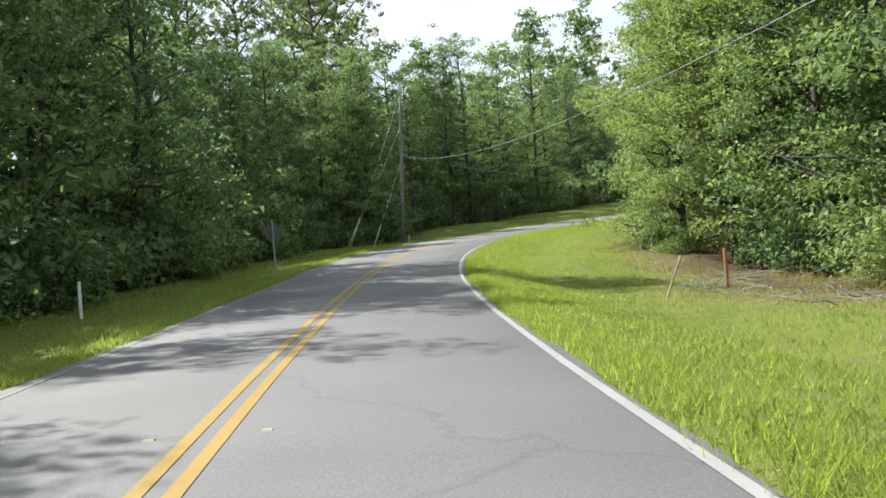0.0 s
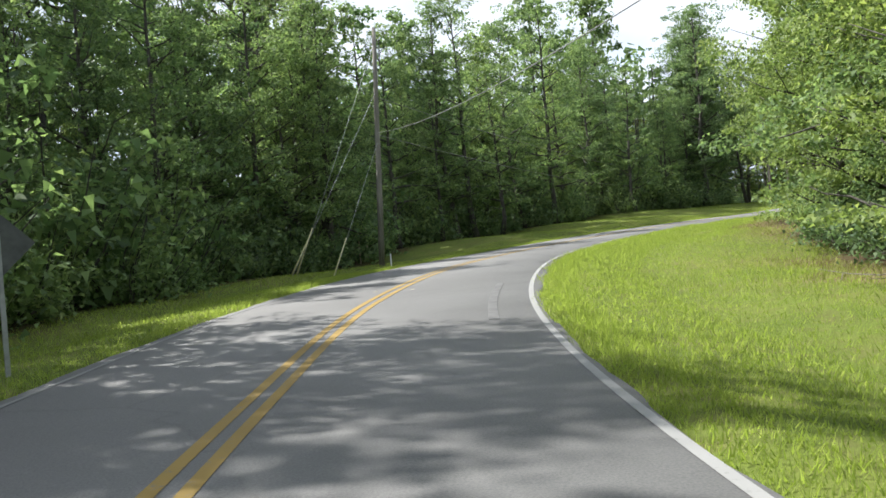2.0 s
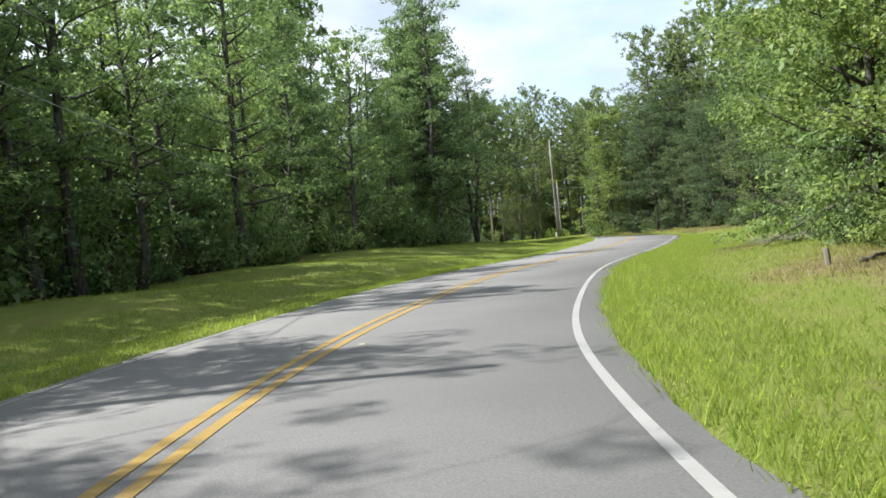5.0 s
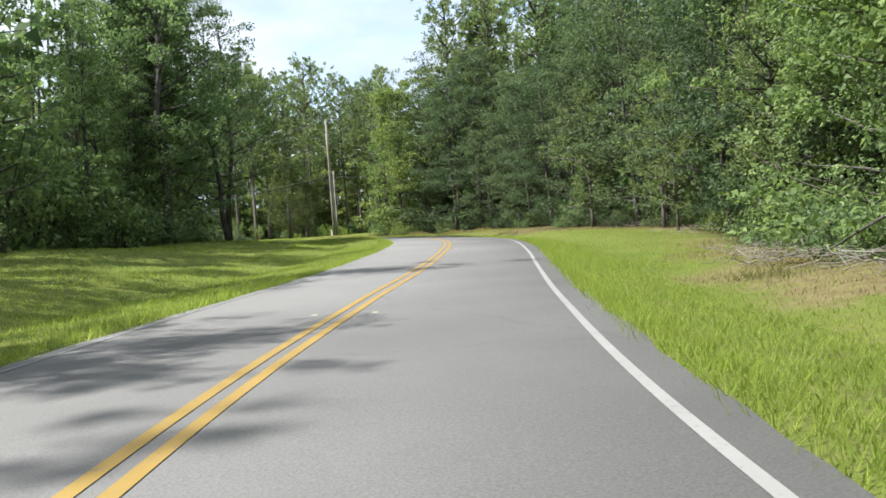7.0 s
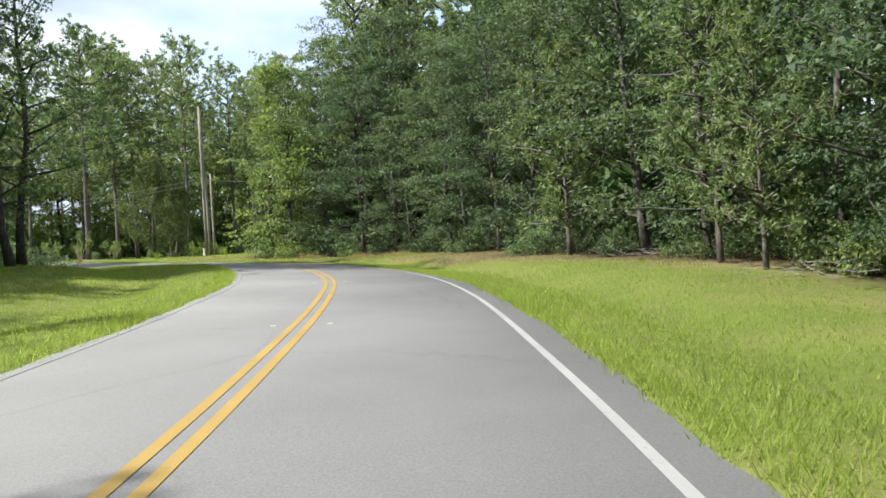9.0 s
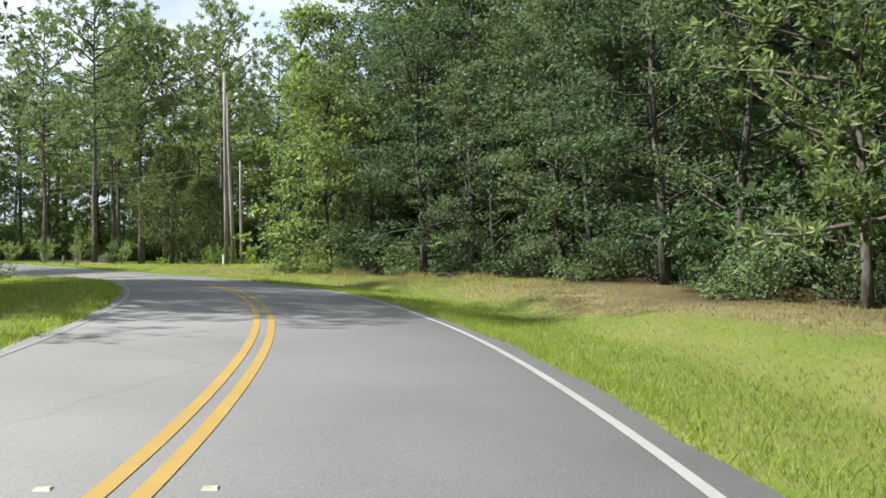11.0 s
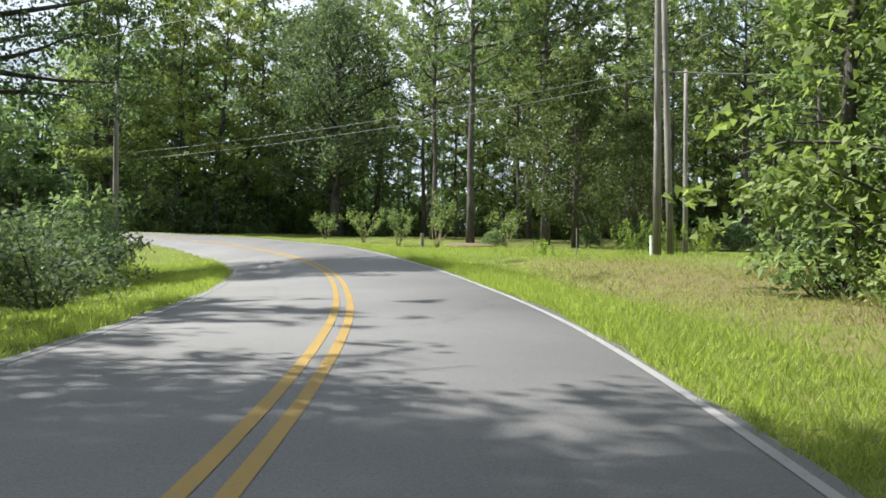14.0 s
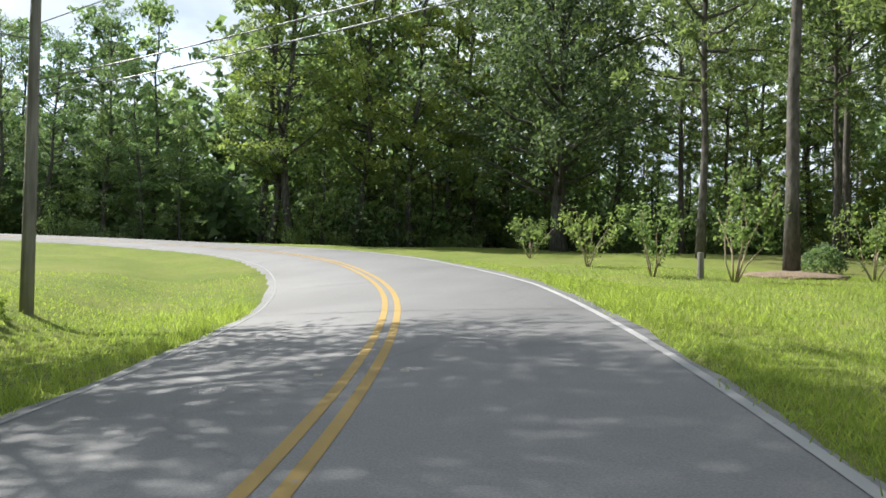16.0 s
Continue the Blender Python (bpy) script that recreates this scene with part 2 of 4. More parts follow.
def smooth_line(pts, step):
    """Points every step metres on a smooth curve through pts."""
    p = np.array(pts, float)
    p = np.vstack([2 * p[0] - p[1], p, 2 * p[-1] - p[-2]])
    dense = []
    for i in range(1, len(p) - 2):
        for u in np.linspace(0, 1, 24, endpoint=False):
            a, b, c, d = p[i - 1], p[i], p[i + 1], p[i + 2]
            dense.append(0.5 * (2 * b + (c - a) * u + (2 * a - 5 * b + 4 * c - d) * u**2 + (3 * b - a - 3 * c + d) * u**3))
    dense = np.array(dense + [p[-2]])
    s = np.r_[0, np.linalg.norm(np.diff(dense[:, :2], axis=0), axis=1).cumsum()]
    want = np.arange(0, s[-1], step)
    return np.stack([np.interp(want, s, dense[:, k]) for k in range(3)], 1)


STEP = 0.5
LINE = smooth_line(CENTRE, STEP)
TAN = np.gradient(LINE[:, :2], axis=0)
TAN /= np.linalg.norm(TAN, axis=1)[:, None]
RIGHT = np.stack([TAN[:, 1], -TAN[:, 0]], 1)
# Ground levels away from the road: banks, lawn and yard.
LEVELS = np.array([(12.3, 88.5, 4.26), (5.6, 78.4, 3.36), (20.2, 104.2, 5.26), (40.3, 129.9, 6.26), (30.2, 118.7, 5.76), (51.5, 206.1, 8.86), (33.6, 197.1, 8.76),
                   (57.2, 168.1, 7.6), (65.0, 163.7, 7.1), (55.3, 175.8, 7.86), (60.3, 162.3, 7.1), (69.4, 152.3, 6.86),
                   (72.8, 168.0, 7.46), (84.0, 184.8, 8.16), (67.2, 196.0, 8.56), (33.6, 156.8, 6.76), (45.7, 153.9, 6.62), (66.6, 147.8, 6.7), (-2.8, 56.9, 1.86)])
# The wood's edge on the outer side lies lower than the road.
DIPS = np.array([(8.9, 18.5, -0.15), (7.2, 21.0, -0.45), (10.0, 36.4, 0.6), (34.5, 75.0, 2.85), (37.4, 77.8, 3.15), (63.2, 119.0, 5.2), (65.2, 124.0, 5.55), (66.8, 130.5, 5.8)])
LEVELS = np.vstack([LEVELS, DIPS])
FALL = np.interp(START_S + STEP * np.arange(len(LINE)), [b[0] for b in BANK], [b[1] for b in BANK])


def beside(d):
    return np.column_stack([LINE[:, :2] + RIGHT * d, LINE[:, 2] - FALL * np.clip(d, -4, 4)])[::3]


NODES = np.vstack([beside(-4.2), beside(0.0), beside(4.2), LEVELS])
SOFT = np.r_[np.full(len(NODES) - len(LEVELS), 12.0), np.full(len(LEVELS), 40.0)]
WEIGHT = np.r_[np.ones(len(NODES) - len(LEVELS)), np.full(len(LEVELS), 40.0)]


def level(x, y):
    """Ground height, road and banks, without the roadbed."""
    x, y = np.atleast_1d(np.asarray(x, float)), np.atleast_1d(np.asarray(y, float))
    z = np.empty(len(x))
    for i in range(0, len(x), 4000):
        d2 = (NODES[:, 0] - x[i:i + 4000, None]) ** 2 + (NODES[:, 1] - y[i:i + 4000, None]) ** 2
        w = WEIGHT / (d2 + SOFT) ** 2
        z[i:i + 4000] = (w * NODES[:, 2]).sum(1) / w.sum(1)
    return z


def lateral(x, y):
    """Signed distance from the centre line (right is positive) and the station."""
    x, y = np.atleast_1d(np.asarray(x, float)), np.atleast_1d(np.asarray(y, float))
    off, st = np.empty(len(x)), np.empty(len(x))
    for i in range(0, len(x), 4000):
        dx, dy = x[i:i + 4000, None] - LINE[::2, 0], y[i:i + 4000, None] - LINE[::2, 1]
        k = (dx**2 + dy**2).argmin(1)
        r = np.arange(len(k))
        side = np.sign(dx[r, k] * RIGHT[::2][k, 0] + dy[r, k] * RIGHT[::2][k, 1])
        off[i:i + 4000], st[i:i + 4000] = side * np.hypot(dx[r, k], dy[r, k]), START_S + 2 * STEP * k
    return off, st


SLOPE = np.gradient(LINE[:, 2]) / STEP


def road_plane(x, y):
    """Height of the road's own sloping plane carried out to a place beside it."""
    z = np.empty(len(x))
    for i in range(0, len(x), 4000):
        dx, dy = x[i:i + 4000, None] - LINE[::2, 0], y[i:i + 4000, None] - LINE[::2, 1]
        k = (dx**2 + dy**2).argmin(1)
        r = np.arange(len(k))
        dx, dy, k = dx[r, k], dy[r, k], 2 * k
        z[i:i + 4000] = LINE[k, 2] + SLOPE[k] * (dx * TAN[k, 0] + dy * TAN[k, 1]) - FALL[k] * (dx * RIGHT[k, 0] + dy * RIGHT[k, 1])
    return z


def ground_z(x, y):
    d, _ = lateral(x, y)
    x, y = np.atleast_1d(np.asarray(x, float)), np.atleast_1d(np.asarray(y, float))
    a = np.abs(d)
    near = np.clip((7.0 - a) / 3.2, 0, 1)
    ditch = -0.22 * np.exp(-((a - 6.0) / 1.3) ** 2) - 0.035
    wob = 0.05 * np.sin(x * 0.31 + 1.3 * np.sin(y * 0.23)) * np.sin(y * 0.27 + x * 0.13) * np.clip((a - 3.6) / 2, 0, 1)
    return level(x, y) * (1 - near) + (road_plane(x, y) - 0.02) * near + ditch * np.clip((a - 3.2) / 0.8, 0, 1) + wob


def spot(s, d):
    """The place at station s, d metres to the right of the centre line."""
    k = int(np.clip(round((s - START_S) / STEP), 0, len(LINE) - 1))
    return LINE[k, :2] + RIGHT[k] * d


# ---- small mesh helpers ----
def mesh_object(name, verts, faces, mat, parent=None, label="", smooth=False):
    me = bpy.data.meshes.new(name)
    me.from_pydata(verts if isinstance(verts, list) else verts.tolist(), [], faces if isinstance(faces, list) else faces.tolist())
    me.materials.append(mat)
    if smooth:
        me.polygons.foreach_set("use_smooth", [True] * len(me.polygons))
    ob = new(name, me)
    if parent is not None:
        ob.parent = parent
    if label:
        tagged(ob, label)
    return ob


def part(name, bm, mat, parent, label="", smooth=False):
    me = bpy.data.meshes.new(name)
    bm.to_mesh(me)
    bm.free()
    me.materials.append(mat)
    if smooth:
        me.polygons.foreach_set("use_smooth", [True] * len(me.polygons))
    ob = new(name, me)
    ob.parent = parent
    if label:
        tagged(ob, label)
    return ob


def thing(name, x, y, z=None, turn=0.0):
    ob = new(name)
    ob.empty_display_size = 0.2
    ob.matrix_basis = pose(x, y, float(ground_z(x, y)[0]) if z is None else z, 0, 0, turn)
    return ob


def tube(path, radii, sides=7):
    """Vertices and faces of a tapered tube along a path, capped."""
    path = np.array(path, float)
    t = np.gradient(path, axis=0)
    t /= np.linalg.norm(t, axis=1)[:, None] + 1e-9
    ref = np.where(np.abs(t[:, 2:3]) > 0.9, np.array([[1.0, 0, 0]]), np.array([[0, 0, 1.0]]))
    u = np.cross(t, ref)
    u /= np.linalg.norm(u, axis=1)[:, None] + 1e-9
    v = np.cross(t, u)
    a = np.linspace(0, 2 * np.pi, sides, endpoint=False)
    ring = np.cos(a)[None, :, None] * u[:, None] + np.sin(a)[None, :, None] * v[:, None]
    verts = (path[:, None] + ring * np.array(radii, float)[:, None, None]).reshape(-1, 3)
    faces = []
    for i in range(len(path) - 1):
        for k in range(sides):
            j = (k + 1) % sides
            faces.append((i * sides + k, i * sides + j, (i + 1) * sides + j, (i + 1) * sides + k))
    faces.append(tuple(range(sides))[::-1])
    faces.append(tuple(range((len(path) - 1) * sides, len(path) * sides)))
    return verts, faces


def joined(pieces):
    verts, faces, base = [], [], 0
    for v, f in pieces:
        verts.append(np.asarray(v))
        faces.extend(tuple(i + base for i in q) for q in f)
        base += len(v)
    return np.vstack(verts), faces


def rod(name, a, b, r, mat, parent=None, sides=8, r2=None, label=""):
    v, f = tube([a, (np.array(a, float) + b) / 2, b], [r, (r + (r2 or r)) / 2, r2 or r], sides)
    return mesh_object(name, v, f, mat, parent, label, True)


def box_bm(sx, sy, sz, at=(0, 0, 0), bevel=0.0):
    bm = bmesh.new()
    bmesh.ops.create_cube(bm, size=1)
    bmesh.ops.scale(bm, vec=(sx, sy, sz), verts=bm.verts)
    bmesh.ops.translate(bm, vec=at, verts=bm.verts)
    if bevel:
        bmesh.ops.bevel(bm, geom=bm.edges[:], offset=bevel, segments=2, affect="EDGES")
    return bm


# ---- ground, one sheet to the horizon ----
SHEET = {}


def on_sheet(x, y):
    """Height of the ground mesh itself."""
    xs, ys, z = SHEET["xs"], SHEET["ys"], SHEET["z"]
    i, j = np.searchsorted(xs, x) - 1, np.searchsorted(ys, y) - 1
    u, w = (x - xs[i]) / (xs[i + 1] - xs[i]), (y - ys[j]) / (ys[j + 1] - ys[j])
    a, b, c, d = z[j, i], z[j, i + 1], z[j + 1, i + 1], z[j + 1, i]
    return np.where(u > w, a + (b - a) * u + (c - b) * w, a + (c - d) * u + (d - a) * w)


def build_ground():
    def axis(lo, hi, step):
        fine = np.arange(lo, hi + step, step)
        grow, w = [], step
        x = 0.0
        while x < 2600:
            w *= 1.22
            x += w
            grow.append(x)
        grow = np.array(grow)
        return np.r_[lo - grow[::-1], fine, fine[-1] + grow]
    xs, ys = axis(-20.0, 76.0, 0.6), axis(-8.0, 182.0, 0.6)
    gx, gy = np.meshgrid(xs, ys)
    x, y = gx.ravel(), gy.ravel()
    d, st = lateral(x, y)
    a = np.abs(d)
    z = ground_z(x, y) - 0.22 * np.clip((asphalt_edge(d, st) - 0.04 - a) / 0.25, 0, 1)
    nx, ny = len(xs), len(ys)
    i = (np.arange(ny - 1)[:, None] * nx + np.arange(nx - 1)[None]).ravel()
    faces = np.stack([i, i + 1, i + 1 + nx, i + nx], 1)
    ob = mesh_object("ground", np.stack([x, y, z], 1), faces, GROUND, smooth=True)
    SHEET.update(xs=xs, ys=ys, z=z.reshape(ny, nx))
    lit, straw = woods_depth(x, y)
    for name, val in (("litter", lit), ("straw", straw)):
        at = ob.data.attributes.new(name, "FLOAT", "POINT")
        at.data.foreach_set("value", val.astype(np.float32))
    tagged(ob, "mown grass verges, banks, lawn and brown forest floor", "ground", kind="structure")
    return ob


LEFT_EDGE = [tuple(spot(s, d)) for s, d in ((-50.4, -10.1), (-11.2, -9.3), (11.2, -9), (28, -9), (44.8, -9.5), (56, -11.2), (65, -14.6), (73.9, -16.2), (84, -16.8),
             (95.2, -19), (106.4, -18.6), (117.6, -16.4), (128.8, -15.4), (140, -13.4))] + [(41.4, 131), (43.1, 138.9), (42, 144.5)]
LEFT_BACK = [(37, 146.7), (29.1, 150.1), (23.5, 160.2), (19, 170.2), (9, 177), (-11.2, 180.3)]
RIGHT_EDGE = [tuple(spot(s, d)) for s, d in ((-50.4, 11.2), (0, 11.2), (13.4, 11.6), (22.4, 12.2), (33.6, 11.2), (42.6, 11.0), (51.5, 10.5), (61.6, 9.8), (69.4, 9.5), (78.4, 9.7),
              (87.4, 10.3), (98.6, 11.6), (109.8, 12.4), (116.5, 12.0), (125.4, 9.9), (134.4, 10.5), (142.2, 11.6), (149, 11.0))] + [(71.7, 133.8), (82.9, 133.3), (103, 132.2)]
FAR_EDGE = [(-33.6, 202.7), (-11.2, 201.6), (9, 200.5), (24.6, 199.4), (38.1, 200.5), (49.3, 205), (62.7, 212.8), (78.4, 217.3), (94.1, 208.3), (107.5, 190.4), (116.5, 168), (116.5, 140)]


def inside_depth(x, y, edge, side):
    """How far a place lies behind an edge line, on the given side (+1 right of the line's way)."""
    e = smooth_line([(*p, 0.0) for p in edge], 1.5)[:, :2]
    t = np.gradient(e, axis=0)
    t /= np.linalg.norm(t, axis=1)[:, None]
    out = np.empty(len(x))
    for i in range(0, len(x), 4000):
        dx, dy = x[i:i + 4000, None] - e[:, 0], y[i:i + 4000, None] - e[:, 1]
        k = (dx**2 + dy**2).argmin(1)
        r = np.arange(len(k))
        out[i:i + 4000] = side * (dx[r, k] * t[k, 1] - dy[r, k] * t[k, 0])
    return out


def woods_depth(x, y):
    d, st = lateral(x, y)
    left = inside_depth(x, y, LEFT_EDGE + LEFT_BACK, -1)
    right = inside_depth(x, y, RIGHT_EDGE, 1)
    far = inside_depth(x, y, FAR_EDGE, -1)
    wob = 1.2 * np.sin(x * 0.7 + y * 0.31) * np.cos(y * 0.53 - x * 0.2)
    inner = np.maximum(np.maximum(np.where(d < 0, left, -99), np.where((d > 0) & (st < 168), right, -99)), far)
    lit = np.clip((inner + wob + 1.2) / 2.0, 0, 1)
    lit = lit * np.clip((46 - inner) / 6, 0, 1)
    yard = (x > 66) & (y > 160)
    lit = np.maximum(lit, np.where(yard, 0.35, 0))
    wide = np.where(st > 104, 3.0, 2.4)
    straw = np.clip(1.15 - np.abs(right + 0.5 + 0.9 * ((st > 80) & (st < 102)) + wob) / wide, 0, 1) * ((d > 0) & (st > 0) & (st < 165)) * np.clip(0.62 + 0.45 * np.sin(st * 0.21 + 1.0) + 0.35 * (st > 110) + 0.4 * ((st > 80) & (st < 100)) + 0.3 * (st < 45), 0, 1)
    bank = np.exp(-((x - 62.3) ** 2 / 10 + (y - 138.0) ** 2 / 60)) + np.exp(-((x - 61.2) ** 2 / 9 + (y - 118.0) ** 2 / 70))
    bank += np.exp(-((x - 7.8) ** 2 / 5 + (y - 19.0) ** 2 / 22))
    straw = np.maximum(straw * np.where(st > 104, 0.72, 0.9), 0.6 * np.minimum(bank, 1))
    return lit, np.clip(straw, 0, 1)


ground = build_ground()


# ---- road ----
def ribbon(s0, s1, d0, d1, lift, thick=0.0, step=0.5, wander=0.0):
    """Vertices and faces of a band along the road between two offsets."""
    n = max(2, int((s1 - s0) / step) + 1)
    verts, cols = [], (d0, d1) if thick == 0 else (d0 - 0.1, d0, 0.0, d1, d1 + 0.1)
    for i in range(n):
        s = s0 + (s1 - s0) * i / (n - 1)
        k = np.clip((s - START_S) / STEP, 0, len(LINE) - 1.001)
        j, u = int(k), k - int(k)
        c = LINE[j] * (1 - u) + LINE[j + 1] * u
        r = RIGHT[j] * (1 - u) + RIGHT[j + 1] * u
        for q, d in enumerate(cols):
            w = wander * (math.sin(s * 1.7) + math.sin(s * 0.63 + 2) + 0.6 * math.sin(s * 4.3)) if thick and q in (0, 1, 3, 4) else 0
            dd = d + (w if d > 0 else -w)
            if thick and d > 0.5:
                dd += float(asphalt_edge(1, s)) - d1
            z = c[2] - FALL[j] * dd - 0.006 * abs(dd) + lift - (thick if thick and q in (0, len(cols) - 1) else 0)
            verts.append((c[0] + r[0] * dd, c[1] + r[1] * dd, z))
    m = len(cols)
    faces = [(i * m + k, i * m + k + 1, (i + 1) * m + k + 1, (i + 1) * m + k) for i in range(n - 1) for k in range(m - 1)]
    return verts, faces


S_END = START_S + STEP * (len(LINE) - 2)
v, f = ribbon(START_S, S_END, -LEFT - 0.18, HALF + 0.3, 0.0, 0.12, 0.5, 0.03)
road = tagged(mesh_object("road", v, f, ASPHALT, smooth=True), "weathered light grey two-lane asphalt road", "road", kind="structure")
for name, d0, d1, mat, label in (("centre_line", -0.17, -0.058, YELLOW, "worn yellow centre line"), ("centre_line", 0.058, 0.17, YELLOW, "worn yellow centre line"),
                                 ("edge_line", HALF - 0.047, HALF + 0.047, WHITE, "white painted edge line"), ("edge_line", -LEFT - 0.033, -LEFT + 0.033, WORN_WHITE, "worn white painted edge line")):
    v, f = ribbon(START_S, S_END, d0, d1, 0.006)
    mesh_object(name, v, f, mat, road, label)


v, f = ribbon(32.0, 38.0, 2.27, 2.43, 0.008)
mesh_object("tar_streak", v, f, TAR, road, "dark tar streak along the lane's outer wheel track")


def build_reflector(s, d):
    x, y = spot(s, d)
    k = int((s - START_S) / STEP)
    ob = thing("road_reflector", x, y, LINE[k, 2] - FALL[k] * d - 0.005, math.degrees(math.atan2(TAN[k, 1], TAN[k, 0])))
    bm = box_bm(0.07, 0.09, 0.014, (0, 0, 0.007))
    for vert in bm.verts:
        if vert.co.z > 0.01:
            vert.co.x *= 0.55
            vert.co.y *= 0.85
    part("body", bm, REFLECTOR, ob)
    tagged(ob, "small raised reflective marker beside the yellow lines", "road marker", "road markers")


for s in (6.0, 16.6, 27.3, 38.0, 48.7, 59.5, 70.2, 81.0, 91.5, 102.0, 112.5, 123.0, 133.2, 143.8, 154.4, 165.0):
    for d in (-0.42, 0.42):
        build_reflector(s, d)


# ---- trees ----
HEIGHT = {}  # full height of each kind of tree
def leaf_mesh(centres, sizes, per, leaf, rng, flat=0.45, kite=False, up=0.7, narrow=0.6):
    """Leaves in clusters round the centres: vertices and faces."""
    n = len(centres) * per
    c = np.repeat(centres, per, 0)
    s = np.repeat(sizes, per)
    g = rng.normal(size=(n, 3))
    g /= np.linalg.norm(g, axis=1)[:, None]
    rad = rng.random(n) ** 0.45
    p = c + g * (rad * s)[:, None] * np.array([1, 1, flat])
    nrm = rng.normal(size=(n, 3)) * (1 - up * 0.55) + np.array([0, 0, up]) + g * 0.35
    nrm /= np.linalg.norm(nrm, axis=1)[:, None]
    a = np.cross(nrm, rng.normal(size=(n, 3)))
    a /= np.linalg.norm(a, axis=1)[:, None] + 1e-9
    a[:, 2] -= 0.25
    b = np.cross(nrm, a)
    L = leaf * (0.6 + 0.8 * rng.random(n))[:, None]
    if kite:
        v = np.stack([p + a * L * 0.5, p + b * L * narrow * 0.5 - a * L * 0.02, p - a * L * 0.5, p - b * L * narrow * 0.5 - a * L * 0.02], 1)
    else:
        v = np.stack([p + a * L * 0.55, p - a * L * 0.4 + b * L * narrow * 0.55, p - a * L * 0.4 - b * L * narrow * 0.55], 1)
    k = v.shape[1]
    return v.reshape(-1, 3), np.arange(n * k).reshape(n, k)


def bend(a, direction, length, rise, rng, n=5):
    """A limb's path that curves upward and wanders."""
    pts, p, d = [np.array(a, float)], np.array(a, float), np.array(direction, float)
    for _ in range(n - 1):
        d = d + np.array([0, 0, rise / n]) + rng.normal(size=3) * 0.13
        d /= np.linalg.norm(d)
        p = p + d * length / (n - 1)
        pts.append(p.copy())
    return np.array(pts)


def crown_width(u, kind):
    """The crown's relative half width at a relative height u in it."""
    if kind == "round":
        return max(0.12, (1 - (2 * u - 0.85) ** 2 / 1.5)) ** 0.6 if u < 1 else 0.1
    if kind == "tall":
        return 0.72 + 0.28 * math.sin(u * 5.0) if u < 0.8 else 0.85 * (1 - u) / 0.2 + 0.15
    if kind == "cone":
        return 1.02 - 0.9 * u
    return 0.6 + 0.5 * math.sin(math.pi * u)


def build_broadleaf(h, base, radius, trunk_r, limbs, per, leaf, kind, seed, mat, bark=BARK, kite=False, flat=0.5, cluster=0.95, lean=0.03):
    rng = np.random.default_rng(seed)
    ob = new("tree")
    ob.empty_display_size = 0.3
    n = 9
    zz = np.linspace(-0.3, h * 0.93, n)
    wx, wy = np.cumsum(rng.normal(size=n) * lean * h / n * 2), np.cumsum(rng.normal(size=n) * lean * h / n * 2)
    tr = np.stack([wx - wx[0], wy - wy[0], zz], 1)
    rr = trunk_r * (1 - 0.88 * np.linspace(0, 1, n)) * np.r_[1.35, np.ones(n - 1)]
    pieces, centres, sizes = [tube(tr, rr, 9)], [], []
    for i in range(limbs):
        u = (i + rng.random()) / limbs
        z = h * (base + (0.96 - base) * u)
        a = np.array([np.interp(z, zz, tr[:, k]) for k in range(3)])
        az = i * 2.39996 + rng.normal() * 0.5
        length = radius * crown_width(u, kind) * (0.72 + 0.5 * rng.random())
        el = 0.15 + 0.75 * u + 0.2 * rng.normal()
        path = bend(a, (math.cos(az) * math.cos(el), math.sin(az) * math.cos(el), math.sin(el)), length, 0.25, rng)
        r0 = min(trunk_r * 0.42 * (1.1 - u * 0.75), 0.02 + 0.022 * length)
        pieces.append(tube(path, r0 * np.array([1, 0.75, 0.5, 0.32, 0.15]), 4))
        k = 2 + int(length * 0.9)
        for _ in range(k):
            w = 0.3 + 0.75 * rng.random() ** 0.7
            c = np.array([np.interp(w * 4, range(5), path[:, q]) for q in range(3)])
            if w > 1:
                c = path[-1] + (path[-1] - path[-2]) * (w - 1) * 2
            c = c + rng.normal(size=3) * np.array([0.16, 0.16, 0.12]) * length
            centres.append(c)
            sizes.append(cluster * (0.55 + 0.75 * rng.random()))
    v, f = joined(pieces)
    mesh_object("trunk", v, f, bark, ob, smooth=True)
    v, f = leaf_mesh(np.array(centres), np.array(sizes), per, leaf, rng, flat, kite)
    mesh_object("crown", v, f, mat, ob)
    HEIGHT[ob.name] = h
    return ob


